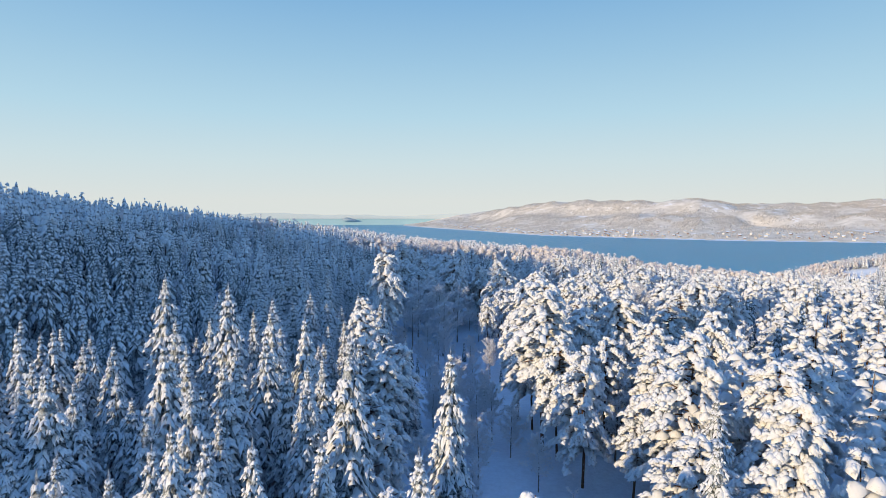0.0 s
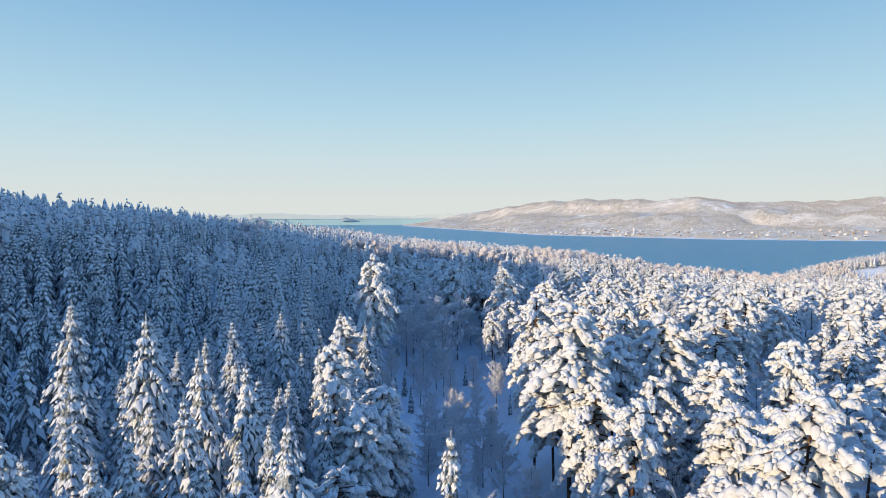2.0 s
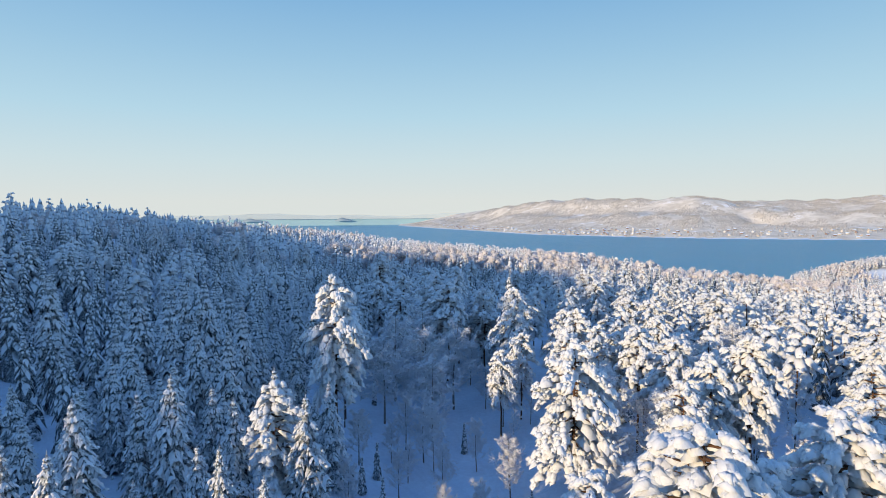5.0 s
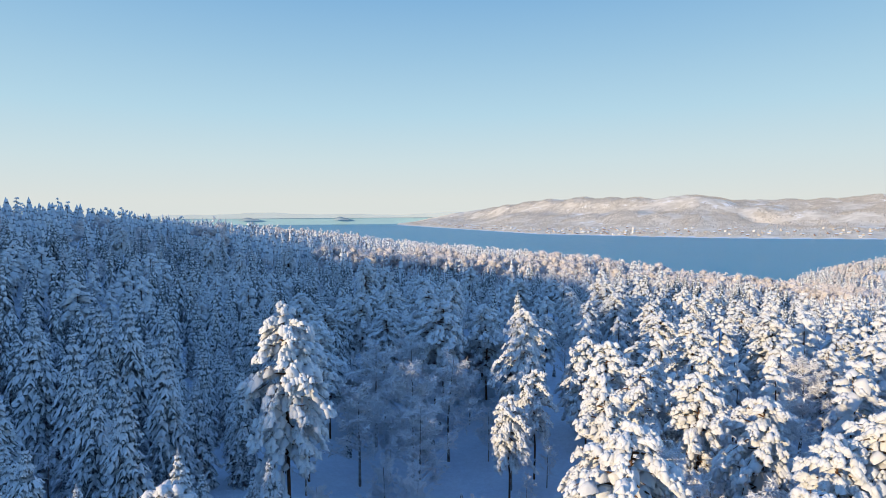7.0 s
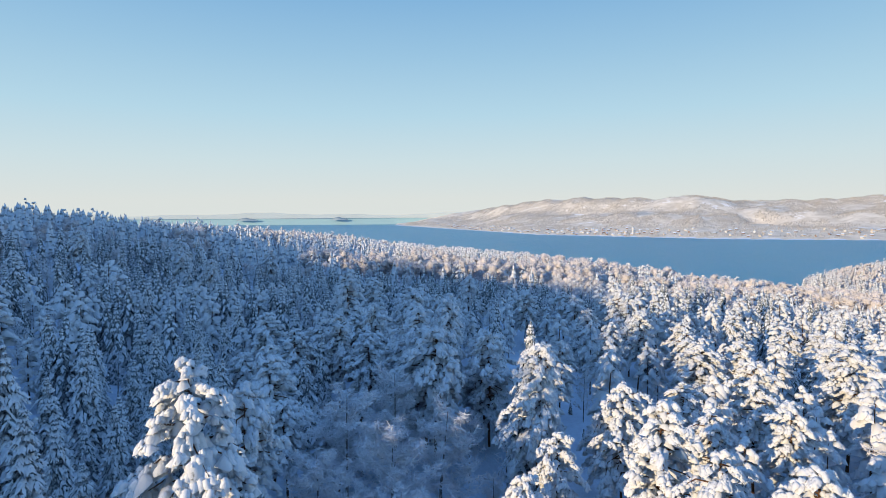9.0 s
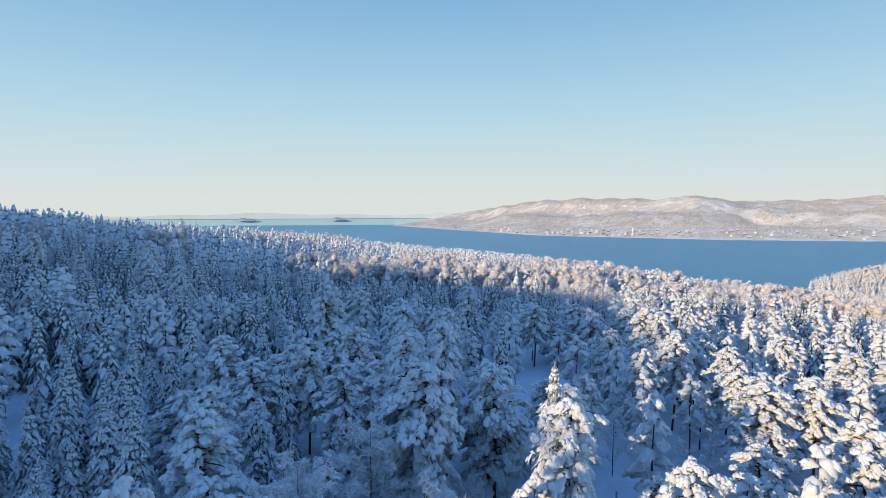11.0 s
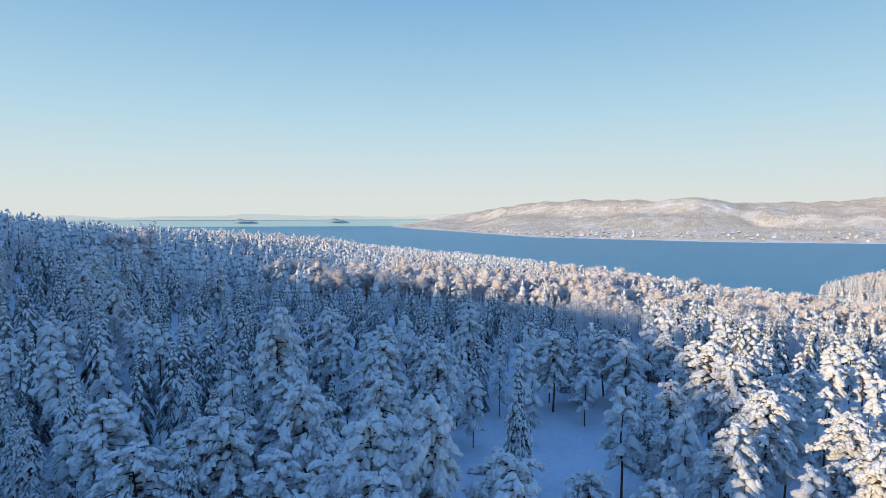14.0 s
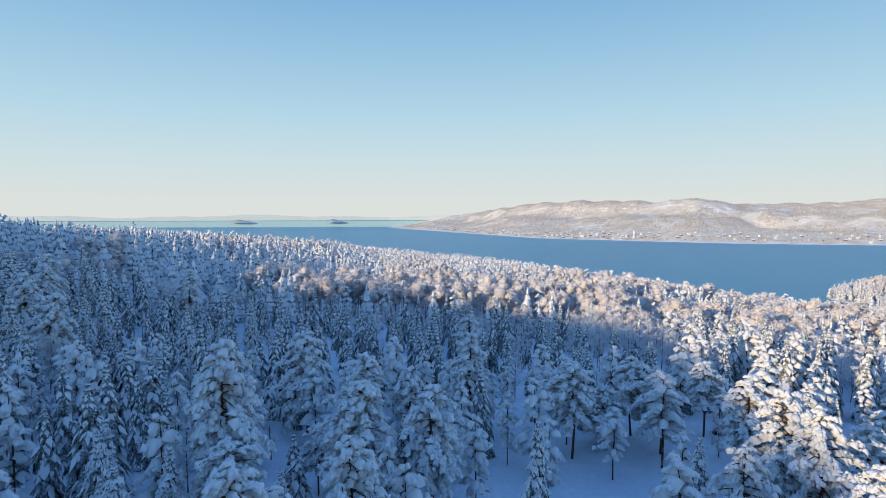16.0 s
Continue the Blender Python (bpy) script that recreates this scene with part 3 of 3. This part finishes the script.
by_top("pine", 11.6, 188.3, 92.5, 5, 1.2)
by_top("pine", 18.7, 172.5, 94.0, 0, 1.2)
by_top("pine", 3.2, 173.5, 96.4, 1, 1.2)
by_top("pine", 6.0, 184.2, 98.7, 4, 0.9)
by_top("pine", 11.7, 180.7, 94.1, 2, 1.2)
by_top("spruce", 15.2, 163.4, 98.9, 1, 0.95)
by_top("pine", 0.5, 185.4, 97.2, 2, 1.2)
by_top("pine", -27.6, 199.0, 93.8, 4, 1.2)
by_top("pine", -20.3, 191.2, 92.4, 2, 1.2)
by_top("pine", -14.0, 195.0, 94.2, 5, 1.0)
by_top("pine", -27.3, 183.4, 90.2, 2, 1.2)
by_top("pine", -16.0, 221.0, 99.7, 4, 1.1)
by_top("pine", -7.6, 199.6, 95.4, 2, 1.2)
by_top("pine", -1.5, 224.5, 94.0, 1, 1.2)
by_top("pine", 6.6, 223.8, 93.6, 4, 1.1)
by_top("spruce", 15.9, 209.0, 95.0, 0, 0.8)
by_top("pine", 34.5, 209.0, 92.2, 2, 0.9)
by_top("pine", 49.4, 234.4, 91.3, 4, 1.2)
by_top("pine", 44.4, 218.8, 94.2, 5, 1.05)
by_top("pine", 44.5, 213.2, 94.3, 2)
by_top("pine", 42.9, 203.6, 92.7, 1)
by_top("pine", 44.9, 181.4, 91.2, 5, 1.2)
by_top("spruce", -56.1, 247.4, 95.7)
by_top("spruce", -19.0, 204.8, 93.1, 2)
by_top("spruce", -18.8, 213.6, 90.8, 4)
by_top("pine", -0.4, 207.5, 94.3, 2, 1.1)
by_top("pine", -13.9, 215.6, 90.5, 5, 1.2)
by_top("spruce", -36.2, 293.4, 92.7)
by_top("pine", 32.7, 246.4, 86.2, 2, 1.2)
by_top("pine", 27.0, 241.5, 91.5, 1, 1.2)
by_top("pine", 38.8, 250.2, 89.8, 0, 1.2)
by_top("pine", 51.7, 252.2, 88.3, 3, 1.2)
by_top("pine", 41.0, 243.7, 89.0, 1, 1.2)
by_top("spruce", -40.2, 267.7, 95.1)
by_top("pine", -13.7, 249.9, 94.4, 5, 1.2)
by_top("pine", -3.2, 241.5, 92.8, 4, 1.2)
by_top("pine", 14.9, 288.8, 90.0, None, 1.2)
by_top("spruce", -34.1, 107.6, 94.1)
by_top("spruce", -27.7, 168.8, 94.2)
by_top("spruce", -60, 161.8, 98)
by_top("spruce", -25.6, 108.8, 95)
by_top("pine", 15.5, 75.4, 94.2)
by_top("pine", 16.8, 66.8, 94.8)
by_top("pine", 35.8, 113.8, 97.8)
by_top("pine", 30.6, 113.2, 95.9)
by_top("pine", 46.6, 110.5, 95.2)
by_top("pine", 51.1, 113.7, 98)
by_top("pine", 62.5, 123.6, 93.2)
by_top("pine", 28, 75, 96)
by_top("pine", 38.9, 82.5, 96.3)
by_top("pine", 25.5, 40.5, 97.2)
by_top("spruce", -1.3, 34, 95.8)
by_top("spruce", -7.8, 36.2, 95.5)
by_top("spruce", -11.9, 49.1, 95.4)
by_top("spruce", -19.5, 50, 97)
by_top("pine", 25.9, 108.4, 94.2)
by_top("spruce", -40.7, 141.2, 97.8)
by_top("spruce", -40.3, 129, 94.3)
by_top("spruce", -33.3, 159.7, 91.1)
by_top("spruce", -12.6, 123.9, 89.6)
by_top("pine", 32.8, 154, 91)
by_top("pine", 29.2, 130.7, 95.2)
by_top("pine", 59.9, 156.7, 91.2)
by_top("pine", 74.2, 167.4, 90)
by_top("pine", 39.3, 150.3, 92.9)
by_top("pine", 63, 177.6, 92.3)
by_top("spruce", -45.5, 173.3, 95.5)
by_top("spruce", -40.2, 157.7, 94.2)
by_top("spruce", -101, 254.6, 98.5)
by_top("spruce", -62, 223.4, 97.9)
by_top("pine", -14.5, 146.7, 96.5)
by_top("pine", -14.2, 160, 90.2)
by_top("pine", -6.9, 171.6, 87.3)
by_top("pine", -20.2, 174.3, 93.6)
by_top("pine", -8.1, 231, 86.2)
by_top("spruce", -48.6, 212.4, 92.9)
by_top("spruce", -36.2, 182.7, 91.8)
by_top("spruce", -68.9, 283.8, 95.3)
by_top("pine", 50.3, 200.8, 91)
by_top("pine", 47.8, 193.1, 91)
by_top("pine", 56, 222, 88.9)
by_top("pine", 34.7, 195, 92.3)
by_top("pine", 66, 211.9, 90.1)
by_top("pine", 15.6, 159.3, 97.0)
by_top("pine", 66.3, 232.7, 86.7)
by_top("pine", 3, 242, 90.6)
by_top("pine", 14.4, 251.8, 87.6)
by_top("pine", 12.4, 247.6, 94.6)
by_top("birch", 129.9, 342.3, 74.2)
by_top("birch", 123.4, 389.8, 71.5)
by_top("birch", 87.3, 374.4, 79.3)
by_top("birch", 116.8, 541, 59)
by_top("birch", 81.5, 497.7, 68.8)
by_top("young", 0.7, 104.7, 80.2)
for x, y, top in ((-1, 150, 92), (4, 157, 91), (-7, 159, 92.5), (0, 144, 88.5), (20, 119, 93), (35, 128, 94), (27, 113, 92), (31, 133, 92), (52, 150, 92), (-2, 168, 92), (-8, 148, 90)):
    by_top("birch", x, y, top, None, 1.15)
by_top("birch", 147.0, 364, 69.0)
by_top("birch", 147.0, 382, 64.0)


def clear_of(x, y, gap):
    return all((x - a) ** 2 + (y - b) ** 2 > gap * gap for a, b in taken)


def mix_at(x, y):
    """What grows here: kind, height and the chance that a spot is filled."""
    n = noise.noise(Vector((x / 28, y / 28, 3.1)))
    if 14 < x < 27 and 138 < y < 232 and rng.random() < 0.82:
        return (None, 0) if rng.random() < 0.9 else ("young", rng.uniform(2, 4))
    if 2 < x < 20 and 36 < y < 64:          # the open foot of the tall pines
        return (None, 0) if rng.random() < 0.75 else ("birch", rng.uniform(4, 7))
    west, east = -3 - 0.19 * (y - 60), 10 + 0.1 * (y - 88)
    gully = smoothstep(west - 3, west + 3, x) * (1 - smoothstep(east - 2, east + 3, x)) * (1 - smoothstep(172, 186, y)) * smoothstep(40, 60, y)
    if rng.random() < 0.97 * gully:
        r = rng.random()
        return ("young", rng.uniform(2.5, 6)) if r < 0.2 else ("birch", rng.uniform(5, 11)) if r < 0.78 else (None, 0)
    if y < 190 and x < -10:
        if rng.random() < 0.06:
            return "birch", rng.uniform(8, 12)
        if y < 75:
            return "spruce", rng.uniform(15, 18.5) if x < -24 else rng.uniform(16, 20)
        if x > -75 and rng.random() < 0.28:
            return None, 0
        return ("spruce" if y < 120 or rng.random() < 0.88 else "pine"), rng.uniform(9.5, 17.0) if x > -75 else rng.uniform(12, 20)
    if y < 190:
        if 14 < x < 60 and 98 < y < 142 and rng.random() < 0.9:
            return ("birch", rng.uniform(8, 12)) if rng.random() < 0.65 else (None, 0)
        if n > 0.25 and rng.random() < 0.45:
            return "birch", rng.uniform(7, 11)
        if rng.random() < 0.22:
            return None, 0
        return ("pine" if rng.random() < 0.85 else "spruce"), rng.uniform(11, 17.5)
    if y < 262:
        if x < -14:
            r = rng.random()
            return ("birch", rng.uniform(9, 13)) if r < 0.2 else ("spruce", rng.uniform(11, 18)) if r < 0.62 else ("pine", rng.uniform(12, 17))
        if rng.random() < 0.5:
            return None, 0
        return ("pine", rng.uniform(10, 15)) if rng.random() < 0.75 else ("spruce", rng.uniform(8, 14))
    if x > 40 and y > 295 and n > -0.2 and rng.random() < 0.7:
        return "birch", rng.uniform(11, 15)
    if y < 345 and x < 60:
        if rng.random() < 0.25:
            return None, 0
        return ("spruce", rng.uniform(7, 15)) if rng.random() < 0.85 else ("birch", rng.uniform(8, 11))
    if n > 0.12:
        return "birch", rng.uniform(9, 13)
    return ("spruce", rng.uniform(13, 18)) if rng.random() < 0.5 else ("pine", rng.uniform(12, 17))


spots = []
step = 4.8
for i in range(int(460 / step)):
    for j in range(int(330 / step)):
        x, y = -230 + (i + rng.uniform(0, 1)) * step, 22 + (j + rng.uniform(0, 1)) * step
        if abs(x) < 0.86 * (y + 6) + 8:
            spots.append((x, y))
LIMIT = {"spruce": 205, "pine": 125, "birch": 64, "young": 60}
mid_rows = {"spruce": [], "pine": [], "birch": []}
far_rows = {"spruce": [], "pine": [], "birch": []}


def nearness(x, y):
    """How near the flight line a spot comes while it lies ahead."""
    return max(abs(x) * 1.28, y - 160.0)


spots.sort(key=lambda p: nearness(*p))
for x, y in spots:
    kind, h = mix_at(x, y)
    if kind is None or not clear_of(x, y, 4.6 if kind == "pine" else 2.6 if y < 75 else 3.1):
        continue
    if used[kind] < LIMIT[kind]:
        plant(kind, x, y, h, None, rng.uniform(0.9, 1.2) if kind == "pine" else rng.uniform(0.8, 1.05))
    elif kind != "young":
        (mid_rows if nearness(x, y) < 175 else far_rows)[kind].append((x, y, h))
        taken.append((x, y))
for pool in KINDS.values():
    for ob in pool:                     # the models stand in the wood as well
        x, y = rng.uniform(-120, -60), rng.uniform(250, 330)
        ob.matrix_basis = pose(x, y, ground_at(x, y) - 0.1, 0, 0, rng.uniform(0, 360))


# ---- the rest of the woods, joined by kind ----
def as_arrays(shapes, mat_ids):
    vs, fs, ms, k = [], [], [], 0
    for sh, mid in zip(shapes, mat_ids):
        if not sh.f:
            continue
        vs.append(np.array([tuple(v) for v in sh.v]))
        fs.append(np.array(sh.f) + k)
        ms.append(np.full(len(sh.f), mid))
        k += len(sh.v)
    return np.concatenate(vs), np.concatenate(fs), np.concatenate(ms)


def joined(name, models, height, rows, mats, label, category="trees"):
    """Many trees of one kind as a single mass."""
    r = np.random.RandomState(len(rows) + len(name))
    V, F, Mi, k = [], [], [], 0
    for i, (x, y, h) in enumerate(rows):
        v, f, m = models[i % len(models)]
        a, s, wd = r.uniform(0, 6.283), h / height, r.uniform(0.8, 1.1) if "pine" in name else r.uniform(1.0, 1.5) if "far_birch" in name else r.uniform(0.85, 1.2)
        c, d = math.cos(a) * s * wd, math.sin(a) * s * wd
        V.append(np.stack([v[:, 0] * c - v[:, 1] * d + x, v[:, 0] * d + v[:, 1] * c + y, v[:, 2] * s + ground_at(x, y) - 0.1], -1))
        F.append(f + k)
        Mi.append(m)
        k += len(v)
    ob = new(name, mesh_from_arrays(name, np.concatenate(V), np.concatenate(F), mats, np.concatenate(Mi)))
    return tagged(ob, label, category, kind="stuff")


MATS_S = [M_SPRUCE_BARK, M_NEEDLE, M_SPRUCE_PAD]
MATS_P = [M_PINE_BARK, M_PINE_NEEDLE, M_PAD]
MATS_B = [M_BIRCH, M_TWIG, M_PAD]
mid_s = [as_arrays(spruce_shape(18, 200 + k, 18, 6, 1, (0.16, 0.185, 0.17, 0.19, 0.175)[k], 0.4), (0, 1, 2)) for k in range(5)]
mid_p = [as_arrays(pine_shape(18, 220 + k, 25, 6, (0.2, 0.3, 0.34, 0.25)[k], 0.16, 0.03), (0, 1, 2)) for k in range(4)]
mid_b = [as_arrays(birch_shape(13, 240 + k, 14, 10, 7, w=0.085), (0, 1, 2)) for k in range(4)]
joined("spruce_wood", mid_s, 18, mid_rows["spruce"], MATS_S, "dense snow-covered spruce wood on the hillside")
joined("pine_wood", mid_p, 18, mid_rows["pine"], MATS_P, "snow-laden pine wood beside the valley")
joined("birch_wood", mid_b, 13, mid_rows["birch"], MATS_B, "frosted birch wood with bare pale crowns")

# farther off, down to the shore
far_s = [as_arrays(far_spruce_shape(18, 300 + k), (0, 1, 2)) for k in range(4)]
far_p = [as_arrays(pine_shape(18, 320 + k, 15, 3, 0.2, 0.16, 0.036), (0, 2, 2)) for k in range(4)]
shore_p = [as_arrays(pine_shape(18, 330 + k, 13, 1, 0.2, 0.16, 0.05), (0, 2, 2)) for k in range(4)]
far_b = [as_arrays(far_birch_shape(13, 340 + k, 400), (0, 1, 2)) for k in range(4)]
shore_b = [as_arrays(far_birch_shape(13, 350 + k, 45), (0, 1, 2)) for k in range(4)]
step = 7.0
for i in range(int(1500 / step)):
    for j in range(int(1150 / step)):
        x, y = -600 + (i + rng.uniform(0, 1)) * step, 22 + (j + rng.uniform(0, 1)) * step
        if abs(x) > 0.86 * (y + 6) + 20 or (y < 352 and -230 < x < 230):
            continue
        z = ground_at(x, y)
        if z < 0.2 or ((x - 612) / 30) ** 2 + ((y - 832) / 15) ** 2 < 1:     # water, and the bare slope of the headland
            continue
        n = noise.noise(Vector((x / 45, y / 45, 7.7)))
        kind = "birch" if rng.random() < 0.8 and n > (-0.22 if x > 40 and y < 500 else 0.12 if x > -60 and y < 640 else 0.22) else "spruce" if rng.random() < 0.55 else "pine"
        if x < -60 and kind == "pine" and rng.random() < 0.6:
            kind = "spruce"
        if rng.random() < (0.85 if x > 480 else 0.92 - 0.55 * float(smoothstep(420, 800, y))):
            far_rows[kind].append((x, y, rng.uniform(13, 19)))
for i in range(1100):                   # the headland is thickly wooded
    x, y = rng.uniform(505, 800), rng.uniform(765, 930)
    if ground_at(x, y) > 0.2 and ((x - 612) / 30) ** 2 + ((y - 832) / 15) ** 2 > 1:
        far_rows["birch" if rng.random() < 0.4 else "pine"].append((x, y, rng.uniform(11, 16)))
for i in range(640):                    # the wood goes on behind the start, unseen, tall enough to shade trees ahead
    x, y = rng.uniform(-130, 120), rng.uniform(-110, 30)
    if abs(x) > 0.86 * (y + 6) + 8 or y < 20:
        far_rows["spruce" if x < -10 else "pine"].append((x, y, rng.uniform(15, 18) if x < -35 else rng.uniform(16, 20)))
ridge_shade_rows = []
for i in range(500):
    u, v = rng.uniform(-650, -60), rng.uniform(-245, -195)
    x, y = 0.64 * u + 0.77 * v, -0.77 * u + 0.64 * v
    ridge_shade_rows.append((x, y, rng.uniform(4, 7)))
joined("far_spruce_wood", far_s, 18, far_rows["spruce"] + ridge_shade_rows, MATS_S, "snowy spruce wood running down to the shore, plus unseen trees that cast shade")
joined("shore_pine_wood", shore_p, 18, [r for r in far_rows["pine"] if r[1] > 480], MATS_P, "snowy pines far along the fjord shore")
joined("far_pine_wood", far_p, 18, [r for r in far_rows["pine"] if r[1] <= 480], MATS_P, "snowy pine wood running down to the shore, plus unseen trees that cast shade")
joined("shore_birch_wood", shore_b, 13, [r for r in far_rows["birch"] if r[1] > 480], [M_BIRCH, M_FAR_TWIG, M_PAD], "pale frosted birch wood far along the fjord shore")
joined("far_birch_wood", far_b, 13, [r for r in far_rows["birch"] if r[1] <= 480], [M_BIRCH, M_FAR_TWIG, M_PAD], "frosted pinkish birch wood along the shore")


# ---- across the fjord ----
def far_clump(seed):
    """A far tree top: a ragged five-sided cone."""
    r = random.Random(seed)
    s = Shape()
    s.add([Vector((4.5 * math.cos(1.257 * k) * r.uniform(0.6, 1.3), 4.5 * math.sin(1.257 * k) * r.uniform(0.6, 1.3), -1)) for k in range(5)] + [Vector((r.uniform(-1, 1), r.uniform(-1, 1), 12))],
          [(k, (k + 1) % 5, 5) for k in range(5)])
    return as_arrays([s], [0])


rows = []
for i in range(105000):
    x, y = rng.uniform(-250, 3300), rng.uniform(1950, 4700)
    if x > 0.82 * y:
        continue
    z = ground_at(x, y)
    n = noise.noise(Vector((x / 170, y / 170, 1.7)))
    n += 0.75 * noise.noise(Vector((x / 62, y / 62, 4.4)))
    if z < 5 or n < -0.10 - 0.2 * (z > 90) or (z < 45 and rng.random() < 0.35):
        continue
    rows.append((x, y, rng.uniform(4, 8)))
joined("far_hill_wood", [far_clump(k) for k in range(5)], 12, rows, [M_FARTREE], "frosted mixed woods paled by haze on the hills across the fjord")


def house_thing(wall_col, name):
    mw = two_tone("house_wall_" + name, wall_col, tuple(min(1, 1.15 * c) for c in wall_col), 0.5, 0.8)
    root = new("house")
    bw, bd, bh, rh = 5.0, 4.0, 4.2, 2.4
    body = Shape()
    body.add([Vector(p) for p in ((-bw, -bd, -2), (bw, -bd, -2), (bw, bd, -2), (-bw, bd, -2), (-bw, -bd, bh), (bw, -bd, bh), (bw, bd, bh), (-bw, bd, bh), (-bw, 0, bh + rh), (bw, 0, bh + rh))],
             [(0, 1, 5, 4), (1, 2, 6, 5), (2, 3, 7, 6), (3, 0, 4, 7), (4, 7, 8), (5, 9, 6)])
    roof = Shape()
    e, o, t = 0.7, 0.6, 0.5
    roof.add([Vector(p) for p in ((-bw - o, -bd - e, bh - 0.4), (bw + o, -bd - e, bh - 0.4), (bw + o, 0, bh + rh + 0.1), (-bw - o, 0, bh + rh + 0.1), (bw + o, bd + e, bh - 0.4), (-bw - o, bd + e, bh - 0.4),
                                  (-bw - o, -bd - e, bh - 0.4 + t), (bw + o, -bd - e, bh - 0.4 + t), (bw + o, 0, bh + rh + 0.1 + t), (-bw - o, 0, bh + rh + 0.1 + t), (bw + o, bd + e, bh - 0.4 + t), (-bw - o, bd + e, bh - 0.4 + t))],
             [(0, 1, 2, 3), (3, 2, 4, 5), (6, 7, 8, 9), (9, 8, 10, 11), (0, 1, 7, 6), (5, 4, 10, 11), (1, 2, 8, 7), (2, 4, 10, 8), (0, 3, 9, 6), (3, 5, 11, 9)])
    a = new("wall", mesh_from("wall", body.v, body.f, [mw], smooth=False))
    b = new("roof", mesh_from("roof", roof.v, roof.f, [M_GROUND], smooth=False))
    wins = []
    for k in range(3):
        s = Shape()
        x = -3.2 + 3.2 * k
        s.add([Vector((x - 0.7, -bd - 0.05, 1.8)), Vector((x + 0.7, -bd - 0.05, 1.8)), Vector((x + 0.7, -bd - 0.05, 3.4)), Vector((x - 0.7, -bd - 0.05, 3.4))], [(0, 1, 2, 3)])
        wins.append(new("window", mesh_from("window", s.v, s.f, [M_PANE], smooth=False)))
    for ob in (a, b, *wins):
        ob.parent = root
    tagged(b, "roof under a layer of snow")
    return tagged(root, name.replace("_", " ") + " wooden house with a snowy roof by the fjord", "house", "village houses")


M_PANE = two_tone("dark_pane", (0.03, 0.035, 0.04), (0.06, 0.065, 0.07), 1.0, 0.15)
models = [house_thing(c, nm) for c, nm in (((0.58, 0.54, 0.48), "cream"), ((0.24, 0.18, 0.15), "brown"), ((0.45, 0.41, 0.36), "ochre"), ((0.68, 0.67, 0.65), "white"))]
spots_h = []
while len(spots_h) < 170:
    x = rng.uniform(0, 1750)
    y = float(np.interp(x, (-300, 156, 466, 1080, 1582, 4500), (4500, 3395, 2660, 2186, 2024, 1500))) + rng.uniform(40, 260) * (1.5 if x < 400 else 1.0)
    if ground_at(x, y) > 3 and all((x - a) ** 2 + (y - b) ** 2 > 22 ** 2 for a, b in spots_h):
        if x > 900 and rng.random() < 0.6:
            continue
        spots_h.append((x, y))
for i, (x, y) in enumerate(spots_h):
    m = pose(x, y, ground_at(x, y), 0, 0, rng.uniform(-70, 70))
    if i < len(models):
        models[i].matrix_basis = m
    else:
        copy_thing(models[rng.choice((0, 1, 1, 1, 2, 2, 3))], m)


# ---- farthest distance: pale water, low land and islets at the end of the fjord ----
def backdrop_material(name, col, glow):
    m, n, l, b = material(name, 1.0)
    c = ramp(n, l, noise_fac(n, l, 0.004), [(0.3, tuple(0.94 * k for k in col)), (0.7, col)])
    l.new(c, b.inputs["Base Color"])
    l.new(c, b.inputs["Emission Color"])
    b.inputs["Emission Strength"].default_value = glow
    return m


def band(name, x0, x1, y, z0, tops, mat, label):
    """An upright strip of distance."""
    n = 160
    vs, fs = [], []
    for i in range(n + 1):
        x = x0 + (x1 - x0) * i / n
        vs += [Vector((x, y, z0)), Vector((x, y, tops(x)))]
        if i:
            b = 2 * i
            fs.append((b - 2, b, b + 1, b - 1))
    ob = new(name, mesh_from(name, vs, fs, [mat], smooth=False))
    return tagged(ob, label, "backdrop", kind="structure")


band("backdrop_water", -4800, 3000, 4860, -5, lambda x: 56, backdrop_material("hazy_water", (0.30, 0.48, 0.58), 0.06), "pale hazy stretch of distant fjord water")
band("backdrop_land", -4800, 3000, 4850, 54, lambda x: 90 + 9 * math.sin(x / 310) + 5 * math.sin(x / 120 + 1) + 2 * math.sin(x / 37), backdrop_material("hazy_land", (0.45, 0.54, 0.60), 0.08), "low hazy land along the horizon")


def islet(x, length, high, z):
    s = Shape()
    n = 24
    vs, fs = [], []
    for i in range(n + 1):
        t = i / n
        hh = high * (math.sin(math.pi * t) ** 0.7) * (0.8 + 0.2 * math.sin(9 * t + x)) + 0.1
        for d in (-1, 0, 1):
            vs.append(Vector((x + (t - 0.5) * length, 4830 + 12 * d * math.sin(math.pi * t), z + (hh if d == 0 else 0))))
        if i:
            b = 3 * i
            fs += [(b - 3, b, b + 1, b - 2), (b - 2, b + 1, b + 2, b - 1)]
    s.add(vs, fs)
    ob = new("backdrop_islet", mesh_from("islet", s.v, s.f, [backdrop_material("hazy_islet_wood", (0.26, 0.34, 0.40), 0.15)]))
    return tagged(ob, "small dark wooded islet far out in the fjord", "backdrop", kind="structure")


islet(-800, 150, 26, 40)
islet(-1560, 190, 26, 38)
